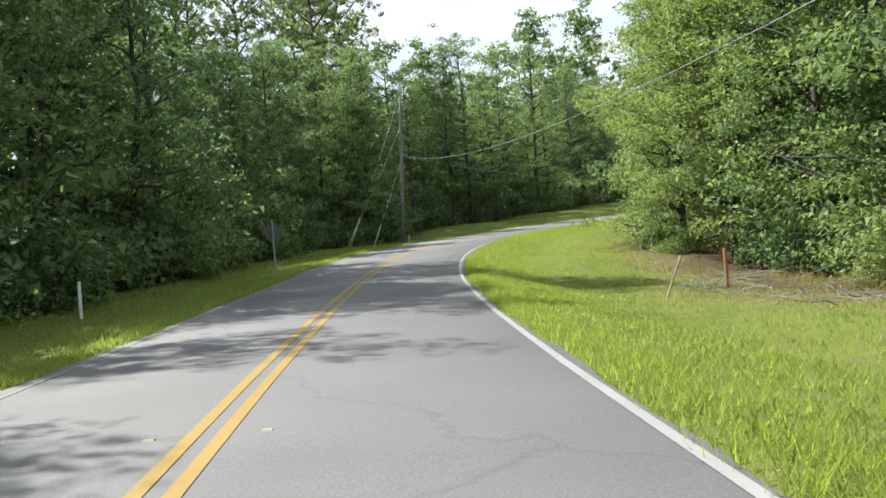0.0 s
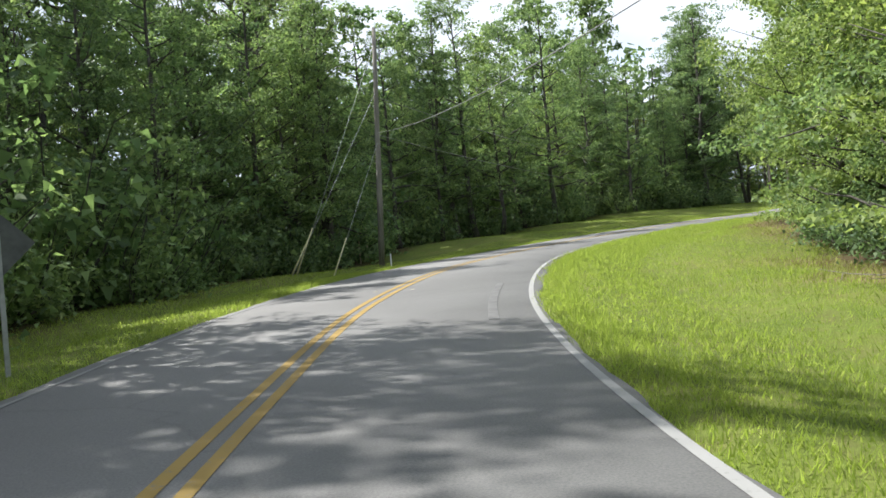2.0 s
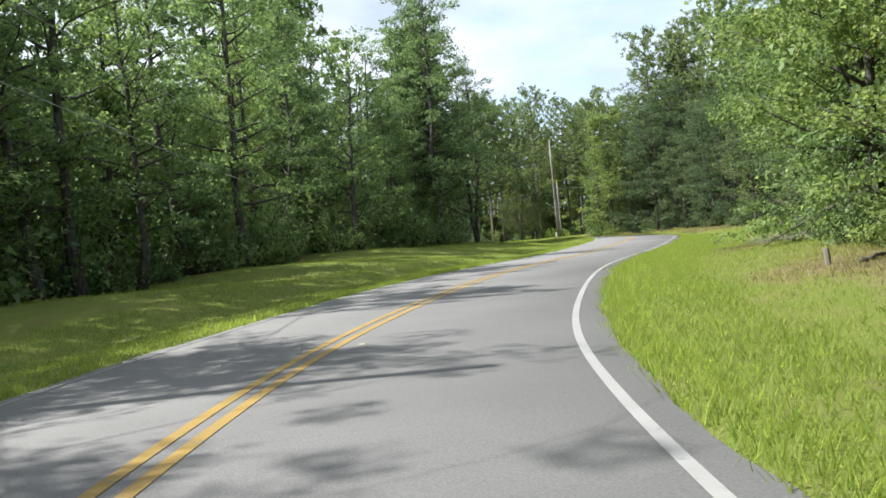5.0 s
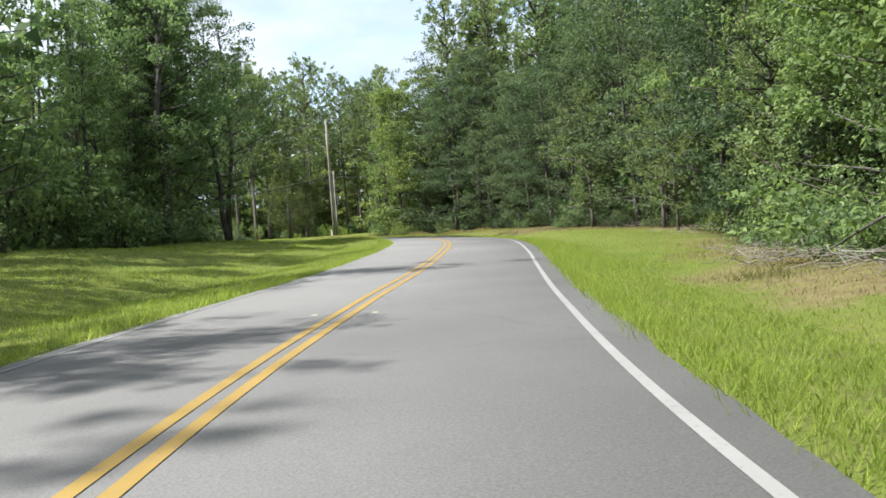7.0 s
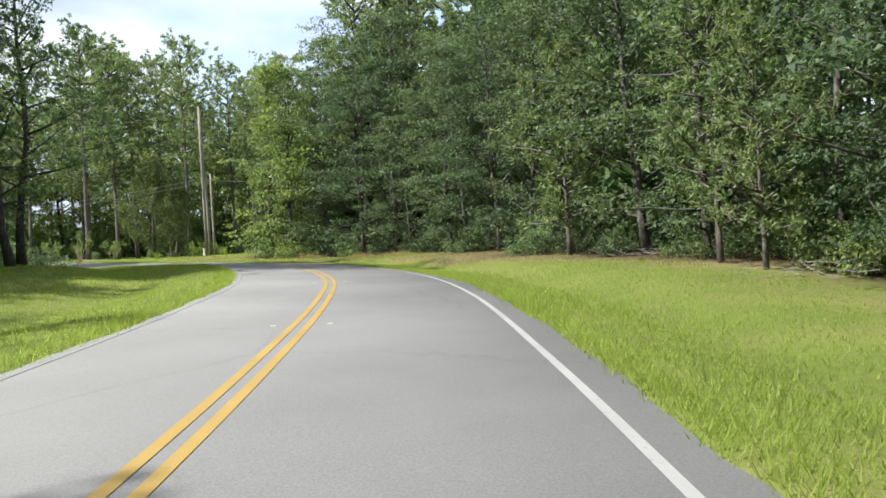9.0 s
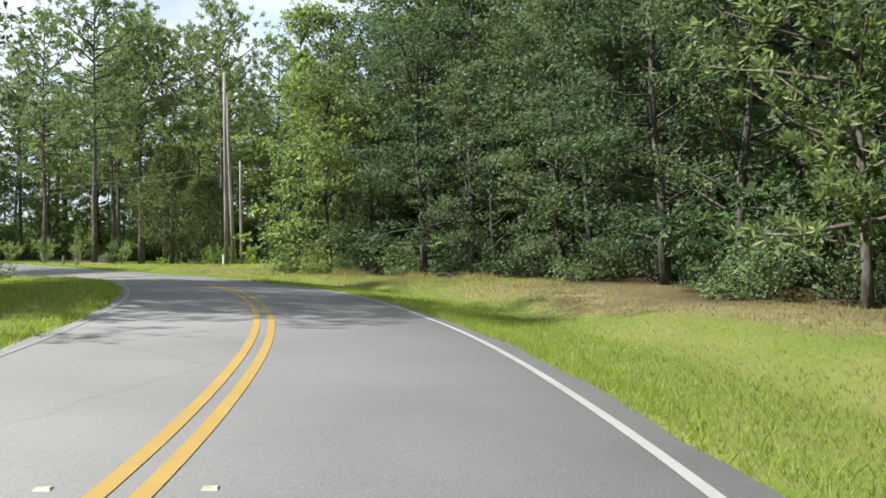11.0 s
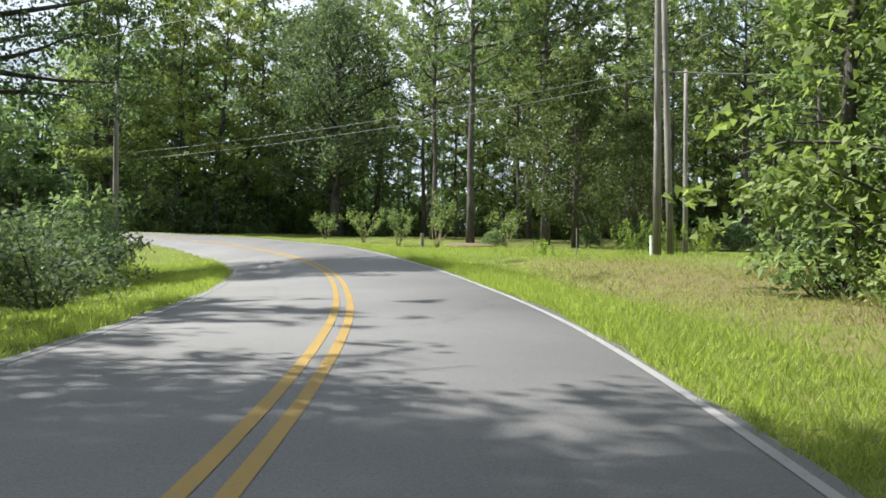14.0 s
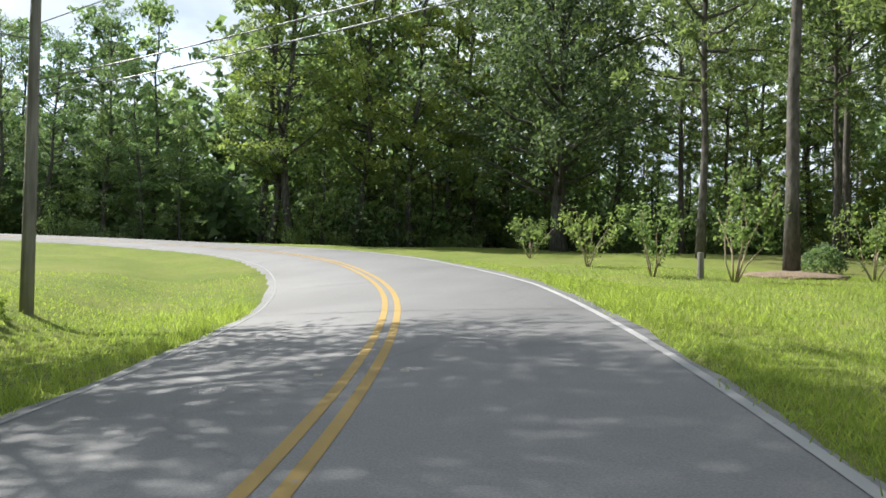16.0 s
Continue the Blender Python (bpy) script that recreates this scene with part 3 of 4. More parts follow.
def build_pine(h, base, radius, trunk_r, limbs, per, seed, mat=NEEDLE, needle=0.3, wide=0.085):
    rng = np.random.default_rng(seed)
    ob = new("pine_tree")
    ob.empty_display_size = 0.3
    n = 9
    zz = np.linspace(-0.3, h * 0.97, n)
    w = np.cumsum(rng.normal(size=(n, 2)) * 0.012 * h / n * 2, 0)
    tr = np.column_stack([w - w[0], zz])
    pieces = [tube(tr, trunk_r * (1 - 0.82 * np.linspace(0, 1, n)) * np.r_[1.25, np.ones(n - 1)], 9)]
    tips, axes = [], []
    for i in range(limbs):
        u = (i + rng.random()) / limbs
        z = h * (base + (0.99 - base) * u)
        a = np.array([np.interp(z, zz, tr[:, k]) for k in range(3)])
        az, el = i * 2.39996 + rng.normal() * 0.4, 0.02 + 0.6 * u + 0.15 * rng.normal()
        length = radius * (0.55 + 0.6 * math.sin(math.pi * min(1, u * 0.8 + 0.15))) * (0.6 + 0.6 * rng.random())
        if u > 0.88:
            length *= 0.6
        path = bend(a, (math.cos(az) * math.cos(el), math.sin(az) * math.cos(el), math.sin(el)), length, 0.45, rng)
        pieces.append(tube(path, (0.015 + 0.02 * length) * np.array([1, 0.75, 0.5, 0.35, 0.2]), 5))
        for _ in range(4 + int(length * 2.2)):
            q = 0.35 + 0.68 * rng.random()
            c = np.array([np.interp(q * 4, range(5), path[:, k]) for k in range(3)]) + rng.normal(size=3) * np.array([0.17, 0.17, 0.11]) * length
            tips.append(c)
            axes.append((path[-1] - path[-2]) + np.array([0, 0, 0.35]) + rng.normal(size=3) * 0.2)
    v, f = joined(pieces)
    mesh_object("trunk", v, f, BARK_PINE, ob, smooth=True)
    tips, axes = np.array(tips), np.array(axes)
    m = len(tips) * per
    c, ax = np.repeat(tips, per, 0), np.repeat(axes, per, 0)
    ax = ax / np.linalg.norm(ax, axis=1)[:, None]
    d = rng.normal(size=(m, 3)) + ax * 0.9
    d /= np.linalg.norm(d, axis=1)[:, None]
    p = c + ax * (rng.random(m)[:, None] - 0.5) * 0.35
    L = needle * (0.7 + 0.6 * rng.random(m))[:, None]
    b = np.cross(d, rng.normal(size=(m, 3)))
    b /= np.linalg.norm(b, axis=1)[:, None]
    v = np.stack([p, p + d * L * 0.55 + b * wide * 0.5, p + d * L, p + d * L * 0.5 - b * wide * 0.5], 1).reshape(-1, 3)
    mesh_object("crown", v, np.arange(m * 4).reshape(m, 4), mat, ob)
    return ob


def build_bush(h, radius, stems, per, leaf, seed, mat, name="bush", cluster=0.55, kite=False):
    rng = np.random.default_rng(seed)
    ob = new(name)
    ob.empty_display_size = 0.2
    pieces, centres, sizes = [], [], []
    for i in range(stems):
        az, out = i * 2.39996 + rng.normal() * 0.3, rng.random() ** 0.6
        a = np.array([math.cos(az), math.sin(az), 0]) * radius * 0.25 * out
        length = h * (0.65 + 0.45 * rng.random()) * (1.1 - 0.35 * out)
        path = bend(a - np.array([0, 0, 0.1]), (math.cos(az) * out * radius / h * 1.2, math.sin(az) * out * radius / h * 1.2, 0.8), length, 0.1, rng)
        pieces.append(tube(path, (0.008 + 0.008 * length) * np.array([1, 0.8, 0.6, 0.4, 0.2]), 4))
        for _ in range(5):
            q = 0.2 + 0.85 * rng.random()
            c = np.array([np.interp(min(q, 1) * 4, range(5), path[:, k]) for k in range(3)]) + rng.normal(size=3) * 0.16 * radius
            c[2] = max(c[2], 0.12)
            centres.append(c)
            sizes.append(cluster * (0.6 + 0.7 * rng.random()))
    v, f = joined(pieces)
    mesh_object("woody_base", v, f, BARK, ob)
    v, f = leaf_mesh(np.array(centres), np.array(sizes), per, leaf, rng, 0.75, kite)
    mesh_object("leaves", v, f, mat, ob)
    return ob


used = set()
# Stretches of road that lie in full sun: station from, to, and the offset at which the sun begins
SUNNY = ((-6, 8, 0.5), (9, 21, 5.0), (31, 37, -2.6), (37, 52, 0.3), (63, 77, 0.6), (86, 103, 1.2), (110, 122.5, -2.2), (145.5, 156.5, -2.6), (169, 195, -3.5))


def free_height(x, y):
    """How tall a tree may stand at a place without shading the sunny stretches."""
    k = np.arange(1.5, 34, 0.5)
    ux, uy = -SUN_DIR.x / math.cos(SUN_EL), -SUN_DIR.y / math.cos(SUN_EL)
    lowest = 99.0
    for off in (-1.5, 0.0, 1.5):
        d, st = lateral(x + ux * k - uy * off, y + uy * k + ux * off)
        hit = np.zeros(len(k), bool)
        for s0, s1, d0 in SUNNY:
            hit |= (st > s0) & (st < s1) & (d > d0) & (d < max(6.0, d0 + 6.0))
        if hit.any():
            lowest = min(lowest, math.tan(SUN_EL) * (k[hit.argmax()] - 1.8))
    return lowest


def plant(proto, x, y, turn=0.0, size=1.0, tall=1.0, sink=0.0, lean=(0.0, 0.0), shading=False):
    """Stands a copy of a plant at a place; the first one is the plant itself."""
    if not shading and proto.name in HEIGHT and lateral(x, y)[0][0] < 0:
        k = free_height(x, y) / (HEIGHT[proto.name] * size * tall)
        if k < 1:
            size *= max(k, 0.22)
    m = pose(x, y, float(ground_z(x, y)[0]) - sink, lean[0], lean[1], turn) @ Matrix.Diagonal((size, size, size * tall, 1))
    if proto.name in used:
        return copy_thing(proto, m)
    used.add(proto.name)
    proto.matrix_basis = m
    return proto


def named(ob, label, category, group):
    return tagged(ob, label, category, group)


TALL = [named(build_broadleaf(25, 0.14, 4.8, 0.28, 36, 46, 0.235, "tall", 11 + i, mat, flat=0.45, cluster=0.95), label, "tree", "woodland trees")
        for i, (mat, label) in enumerate(((LEAF_A, "tall dense green broadleaf tree at the wood's edge"), (LEAF_B, "tall bright green broadleaf tree at the wood's edge"),
                                          (LEAF_A, "tall green broadleaf tree with thin grey trunk"), (LEAF_D, "tall dark green broadleaf tree in the wood")))]
EDGE = [named(build_broadleaf(15, 0.05, 4.0, 0.17, 32, 56, 0.185, "tall", 31 + i, mat, flat=0.45, cluster=0.9), label, "tree", "woodland edge trees")
        for i, (mat, label) in enumerate(((LEAF_A, "leafy young broadleaf tree with foliage down to the ground"), (LEAF_B, "bright leafy young tree leaning over the verge"),
                                          (LEAF_D, "dark leafy young tree with foliage down to the ground")))]
HERO = [named(build_broadleaf(14 + 3 * i, 0.04, 4.5, 0.18, 40, 118, 0.142, "tall", 141 + i, mat, flat=0.4, cluster=0.95), label, "tree", "woodland edge trees")
        for i, (mat, label) in enumerate(((LEAF_B, "bright leafy tree overhanging the mown verge"), (LEAF_A, "leafy green tree at the edge of the mown verge")))]
SUNLIT = [named(build_broadleaf(h, base, w, 0.05 + h * 0.009, 36, 50, 0.225, "tall", 191 + h, LEAF_Y, flat=0.45, cluster=0.95), "broadleaf tree beyond the bend, sunlight put into its yellow-green leaf colour", "tree", "woodland trees")
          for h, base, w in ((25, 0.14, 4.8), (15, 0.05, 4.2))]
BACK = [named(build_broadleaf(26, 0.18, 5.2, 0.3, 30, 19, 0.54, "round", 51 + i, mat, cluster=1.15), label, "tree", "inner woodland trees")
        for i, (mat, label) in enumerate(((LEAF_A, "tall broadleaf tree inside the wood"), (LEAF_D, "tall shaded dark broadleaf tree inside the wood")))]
PINES = [named(build_pine(27, 0.4 - 0.08 * i, 4.4, 0.25, 44, 16, 71 + i, NEEDLE, 0.44, 0.125), "tall pine with a bare reddish trunk and open crown", "pine tree", "pines")
         for i in range(3)]
YOUNG_PINE = named(build_pine(11, 0.12, 2.8, 0.13, 40, 16, 81, NEEDLE, 0.32, 0.08), "young pine with soft green needles at the wood's edge", "pine tree", "young pines")
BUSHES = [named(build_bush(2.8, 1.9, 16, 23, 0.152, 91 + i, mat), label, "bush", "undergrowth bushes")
          for i, (mat, label) in enumerate(((LEAF_A, "green leafy bush in the undergrowth"), (LEAF_D, "dark shaded bush in the undergrowth"), (LEAF_B, "bright green bush in the undergrowth"), (LEAF_S, "low bush under the trees, shade put into its dark leaf colour")))]

SHADY = [named(build_broadleaf(15 + 2 * i, 0.05, 4.4, 0.18, 38, 80, 0.155, "round", 161 + i, LEAF_S, flat=0.35, cluster=1.0), "tree with layered drooping boughs at the wood's edge, shade put into its dark leaf colour", "tree", "woodland edge trees")
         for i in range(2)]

rng = np.random.default_rng(5)


def row(edge, side, depth, gap, protos, size=(0.85, 1.15), jitter=0.9, skip=0.0, tall=(0.9, 1.12), lead=0.0):
    """A row of plants behind an edge line."""
    e = smooth_line([(*p, 0.0) for p in edge], 0.5)[:, :2]
    t = np.gradient(e, axis=0)
    t /= np.linalg.norm(t, axis=1)[:, None]
    s, total = lead + gap * rng.random(), 0.5 * (len(e) - 1)
    while s < total:
        k = int(s / 0.5)
        p = e[k] + side * np.array([t[k, 1], -t[k, 0]]) * (depth + rng.normal() * jitter * 0.6) + t[k] * rng.normal() * jitter * 0.6
        d, st = lateral(p[0], p[1])
        pick = protos[rng.integers(len(protos))]
        if rng.random() >= skip and abs(d[0]) > 6.0:
            plant(pick, float(p[0]), float(p[1]), rng.random() * 360, size[0] + (size[1] - size[0]) * rng.random(), tall[0] + (tall[1] - tall[0]) * rng.random(), 0.0,
                  (rng.normal() * 1.5, rng.normal() * 1.5))
        s += gap * (0.75 + 0.5 * rng.random())


# left wood
row(LEFT_EDGE, -1, 0.3, 3.0, BUSHES[:2], (0.7, 1.2), lead=60)
row(LEFT_EDGE[:14], -1, 1.8, 2.7, [BUSHES[0], BUSHES[1], BUSHES[1]], (1.4, 2.1), lead=58)
row(LEFT_EDGE[:13], -1, 2.0, 5.0, EDGE, (0.75, 0.95), lead=60)
row(LEFT_EDGE[12:], -1, 2.0, 4.4, EDGE, (0.55, 0.7))
row([LEFT_EDGE[2], LEFT_EDGE[3], tuple(spot(34, -9.2))], -1, 3.0, 4.0, TALL, (1.08, 1.22), lead=9)
row([tuple(spot(36, -9.3)), LEFT_EDGE[4], LEFT_EDGE[5]], -1, 4.4, 4.0, TALL, (0.6, 0.7))
row(LEFT_EDGE[5:7], -1, 4.2, 5.0, TALL, (0.7, 0.8))
row(LEFT_EDGE[6:11], -1, 4.2, 4.6, TALL, (0.72, 0.88))
row(LEFT_EDGE[9:14], -1, 3.4, 4.6, TALL, (1.05, 1.2), lead=4)
row(LEFT_EDGE[:6], -1, 11.5, 5.6, BACK, (0.92, 1.05), 1.5, lead=62)
row(LEFT_EDGE[5:10], -1, 11.5, 5.6, BACK, (0.72, 0.84), 1.5)
row(LEFT_EDGE[9:13], -1, 12.5, 5.6, BACK, (0.95, 1.08), 1.5)
row(LEFT_BACK, -1, 0.0, 3.6, BUSHES[:3], (0.7, 1.1))
row(LEFT_BACK, -1, 2.5, 5.2, EDGE + TALL[:2], (0.7, 0.88), lead=5)


def shade_tree(s, d, h, proto, wide=1.0):
    """A tree in the left wood whose crown shades the road as far as the place at station s and offset d."""
    k = h / math.tan(SUN_EL) - 1.0
    x, y = spot(s, d) + k / math.cos(SUN_EL) * np.array(SUN_DIR[:2])
    size = h / HEIGHT[proto.name] * wide
    plant(proto, x, y, s * 37, size, 1 / wide, shading=True)


for i, (s, d, h) in enumerate(((9.5, 2.2, 19), (13.0, 3.0, 20), (16.5, 3.4, 20), (20.0, 4.4, 20), (23.5, 5.0, 21), (26.2, 5.5, 21), (28.3, 5.0, 20), (39.5, 0.2, 16), (42.5, 1.0, 16), (45.0, 2.6, 17), (47.5, 1.2, 17), (51.0, 1.6, 18), (54.5, 2.6, 19), (57.0, 4.0, 20), (59.0, 4.4, 20), (58.0, 3.0, 18), (55.6, 2.4, 18),
                               (61.2, 2.4, 19), (70.0, -0.4, 19), (75.0, -0.8, 19), (78.4, 2.0, 23), (80.6, 3.0, 24), (83.4, 2.0, 23), (88.6, 0.4, 23), (93.5, 2.0, 25), (107.0, 2.4, 25))):
    shade_tree(s, d, h, TALL[(0, 2, 3)[i % 3]], 1.1)
for x, y, k in ((15.5, 99.5, 3), (18.5, 103.5, 3), (12.5, 95.0, 0)):
    plant(TALL[k], x, y, x * 60, 0.9, shading=True)
for i in range(7):
    shade_tree(124.0 + 2.5 * i, 9.5, 31, TALL[(3, 0, 3, 2)[i % 4]], 1.0)
for x, y, k in ((-24, 60, 0), (-20, 68, 1), (-17, 73, 0), (-25.5, 64.5, 1), (-10.5, 73, 2), (-8.5, 80, 1), (-13, 78, 0), (-12, 87, 2)):
    plant(PINES[k], x, y, x * 50, 0.98)
for x, y, k in ((43.2, 127.2, 1.05), (41.6, 124.0, 1.0), (43.6, 131.0, 0.9)):
    plant(TALL[3], x, y, x * 70, k)
# right wood
row(RIGHT_EDGE[2:13], 1, 0.9, 2.3, BUSHES[:3], (0.6, 1.0), 0.9)
# Rows past point 10 use dark leaves in place of shade falling there
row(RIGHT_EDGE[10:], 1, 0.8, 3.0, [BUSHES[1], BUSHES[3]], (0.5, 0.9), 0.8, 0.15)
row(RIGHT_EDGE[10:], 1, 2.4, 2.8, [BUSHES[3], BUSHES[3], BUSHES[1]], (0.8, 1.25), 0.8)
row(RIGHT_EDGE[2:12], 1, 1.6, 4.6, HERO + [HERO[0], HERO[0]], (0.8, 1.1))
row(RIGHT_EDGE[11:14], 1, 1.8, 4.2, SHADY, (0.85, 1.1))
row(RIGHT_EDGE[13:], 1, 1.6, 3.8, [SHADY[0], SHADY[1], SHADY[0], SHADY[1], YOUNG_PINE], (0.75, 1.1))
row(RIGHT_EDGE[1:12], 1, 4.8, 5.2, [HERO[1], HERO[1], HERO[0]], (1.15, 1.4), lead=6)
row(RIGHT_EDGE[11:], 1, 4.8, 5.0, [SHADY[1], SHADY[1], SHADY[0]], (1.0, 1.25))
row(RIGHT_EDGE[1:], 1, 10.5, 8.0, BACK, (0.75, 0.95), 1.5)
# beyond the far bend and behind the yard
row(FAR_EDGE, -1, 0.0, 4.2, BUSHES[:3], (0.7, 1.2), skip=0.2)
row(FAR_EDGE[:4], -1, 1.5, 4.2, TALL, (0.84, 1.0), 1.4)
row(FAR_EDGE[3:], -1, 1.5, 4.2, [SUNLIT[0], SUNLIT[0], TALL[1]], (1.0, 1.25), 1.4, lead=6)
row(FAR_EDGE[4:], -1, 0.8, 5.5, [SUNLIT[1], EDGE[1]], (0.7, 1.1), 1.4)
row(FAR_EDGE[:5], -1, 3.0, 6.0, EDGE, (0.7, 1.1), 1.4)
row(FAR_EDGE[3:], -1, 6.5, 5.6, BACK + PINES[:1], (1.0, 1.2), 1.6, lead=8)
row(FAR_EDGE[4:], -1, 4.0, 3.2, [BUSHES[1], BUSHES[0]], (2.0, 2.8), 1.4)
row(FAR_EDGE[:4], -1, 8.0, 5.0, BACK, (0.78, 0.92), 1.6)

# pines of the yard
for i in range(22):
    x, y = 64 + 46 * rng.random(), 166 + 40 * rng.random()
    if lateral(x, y)[0][0] < 12:
        continue
    plant(PINES[i % 3], x, y, rng.random() * 360, 0.8 + 0.25 * rng.random(), 1.0)
plant(PINES[0], 63.44, 166.04, 40, 0.95)
for x, y, k in ((47.9, 135.2, 3), (47.3, 137.6, 3), (46.6, 140.4, 1), (45.6, 143.2, 3), (45.4, 136.4, 3), (44.4, 139.8, 1), (47.2, 141.6, 3), (46.3, 143.9, 1), (45.0, 146.0, 3), (46.4, 146.3, 1), (45.3, 148.6, 3)):
    plant(BUSHES[k], x, y, x * 70, 1.1)
plant(TALL[3], 40.0, 135.0, 10, 0.7)
plant(named(build_broadleaf(17, 0.34, 6.2, 0.3, 52, 130, 0.17, "round", 207, LEAF_S, kite=True, cluster=1.15), "dark broadleaf tree with boughs reaching over the road", "tree", "woodland trees"), 42.6, 149.7, 30, shading=True)
for s, d in ((131, -16.2), (136, -15.6), (141, -15.0)):
    plant(TALL[3], *spot(s, d), s * 50, 1.1, 1.05)
for s, d, k in ((112.5, 11.6, 1.0), (110.0, 11.4, 0.75), (98.0, 11.6, 0.9), (63.0, 13.0, 0.9)):
    plant(YOUNG_PINE, *spot(s, d), s * 31, k)
VINES = named(build_broadleaf(17, 0.02, 1.9, 0.2, 44, 46, 0.2, "tall", 171, LEAF_B, flat=0.8, cluster=0.75), "tall trunk draped in bright green climbing vines", "tree", "vine-draped trees")
for x, y, k in ((16.4, 102.6, 1.0), (18.3, 107.5, 1.15), (12.9, 98.6, 0.9), (4.5, 85.0, 0.95), (64.0, 133.6, 0.95)):
    plant(VINES, x, y, x * 90, k)
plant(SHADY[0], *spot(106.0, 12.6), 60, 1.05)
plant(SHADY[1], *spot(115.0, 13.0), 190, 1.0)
plant(TALL[1], 67.0, 133.4, 80, 0.85)
# Stands in cast shade; its sunlit look comes from the leaf colour
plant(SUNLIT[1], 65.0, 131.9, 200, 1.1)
for x, y, k in ((63.2, 130.3, 2), (63.6, 133.0, 0), (66.5, 133.6, 2)):
    plant(BUSHES[k], x, y, x * 70, 1.0)
plant(TALL[3], 40.2, 129.0, 70, 1.12)
for x, y, k in ((67.5, 126.0, 1), (69.0, 121.5, 2), (66.5, 113.0, 0), (72.0, 125.5, 1)):
    plant(PINES[k], x, y, x * 50, 0.92)


# ---- far woods that close the view, one mass of coarse foliage and trunks ----
def build_far_woods():
    r = np.random.default_rng(77)
    cs, zs, pieces = [], [], []
    for edge, side, d0, d1 in ((LEFT_EDGE, -1, 14, 30), (LEFT_BACK, -1, 8, 24), (RIGHT_EDGE, 1, 15, 32), (FAR_EDGE, -1, 14, 36)):
        e = smooth_line([(*p, 0.0) for p in edge], 1.0)[:, :2]
        t = np.gradient(e, axis=0)
        t /= np.linalg.norm(t, axis=1)[:, None]
        for k in range(0, len(e), 2):
            for _ in range(3):
                p = e[k] + side * np.array([t[k, 1], -t[k, 0]]) * (d0 + (d1 - d0) * r.random()) + t[k] * r.normal() * 2
                if abs(lateral(p[0], p[1])[0][0]) < 14:
                    continue
                h = ((19 if p[1] < 62 else 13) if edge is LEFT_EDGE else 13 if edge is FAR_EDGE and p[0] < 30 else 20) + 5 * r.random()
                for _ in range(10 if edge is FAR_EDGE else 7):
                    cs.append((p[0] + r.normal() * 1.8, p[1] + r.normal() * 1.8, h * r.random() ** 0.8))
                pieces.append((p[0], p[1], h))
            for _ in range(44 if edge is FAR_EDGE else 26):
                q = e[k] + side * np.array([t[k, 1], -t[k, 0]]) * (5 + (d1 - 9) * r.random()) + t[k] * r.normal() * 2
                if abs(lateral(q[0], q[1])[0][0]) > 14:
                    cs.append((q[0], q[1], 0.4 + (6.5 if edge is FAR_EDGE else 3.8) * r.random()))
    cs = np.array(cs)
    cs[:, 2] += level(cs[:, 0], cs[:, 1])
    v, f = leaf_mesh(cs, 1.3 + 1.5 * r.random(len(cs)), 16, 1.0, r, 0.8)
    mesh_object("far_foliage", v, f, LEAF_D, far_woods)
    g = level([p[0] for p in pieces], [p[1] for p in pieces])
    v, f = joined([tube([(x, y, z - 0.3), (x, y, z + h * 0.5), (x + 0.4, y, z + h * 0.9)], [0.2, 0.14, 0.05], 5) for (x, y, h), z in zip(pieces, g)])
    mesh_object("far_trunks", v, f, BARK, far_woods)


far_woods = tagged(new("far_woods"), "deep shaded green woods behind the road's edge trees", "woods", kind="stuff")
build_far_woods()


# ---- poles and wires ----
def build_pole(x, y, h, r, label, lean=(0.0, 0.0)):
    ob = thing("utility_pole", x, y)
    z0 = -0.4
    top = (lean[0], lean[1], h)
    v, f = tube([(lean[0] * z0 / h, lean[1] * z0 / h, z0), (lean[0] * 0.3, lean[1] * 0.3, h * 0.3), (lean[0] * 0.7, lean[1] * 0.7, h * 0.7), top], [r, r * 0.92, r * 0.76, r * 0.64], 14)
    mesh_object("shaft", v, f, POLE_WOOD, ob, smooth=True)
    tagged(ob, label, "utility pole", "utility poles")
    return ob


def wire(points, r=0.012, sag=0.0, name="overhead_wire", label="thin grey overhead wire sagging between poles", mat=None):
    a, b = np.array(points[0], float), np.array(points[1], float)
    u = np.linspace(0, 1, 28)
    path = a + (b - a) * u[:, None]
    path[:, 2] -= 4 * sag * u * (1 - u)
    v, f = tube(path, np.full(28, r), 5)
    ob = mesh_object(name, v, f, mat or DARK_WIRE, smooth=True)
    return tagged(ob, label, "wire", "overhead wires")


def gz1(x, y):
    return float(ground_z(x, y)[0])


build_pole(-2.88, 58.48, 11.3, 0.15, "weathered wooden utility pole with guy wires on the verge", (0.6, 0.0))
build_pole(12.8, -29.3, 9.5, 0.15, "weathered wooden utility pole among trees")
build_pole(45.67, 153.92, 7.4, 0.13, "short brown wooden utility pole on the lawn")
build_pole(66.55, 147.58, 14.0, 0.16, "tall weathered wooden utility pole beside the yard")
build_pole(70.24, 152.4, 8.3, 0.12, "pale slim wooden pole beside the tall utility pole")
zA, zC, zD = gz1(-2.88, 58.48), gz1(45.67, 153.92), gz1(66.55, 147.58)
wire([(-2.55, 58.48, zA + 6.3), (12.8, -29.3, zA + 6.2)], 0.011, 3.6)
wire([(-2.55, 58.5, zA + 6.2), (45.67, 153.92, zC + 5.2)], 0.016, 1.6)
wire([(-2.45, 58.5, zA + 8.0), (45.67, 153.92, zC + 7.1)], 0.014, 1.4)
wire([(45.67, 153.92, zC + 4.4), (66.55, 147.58, zD + 7.3)], 0.014, 0.35)
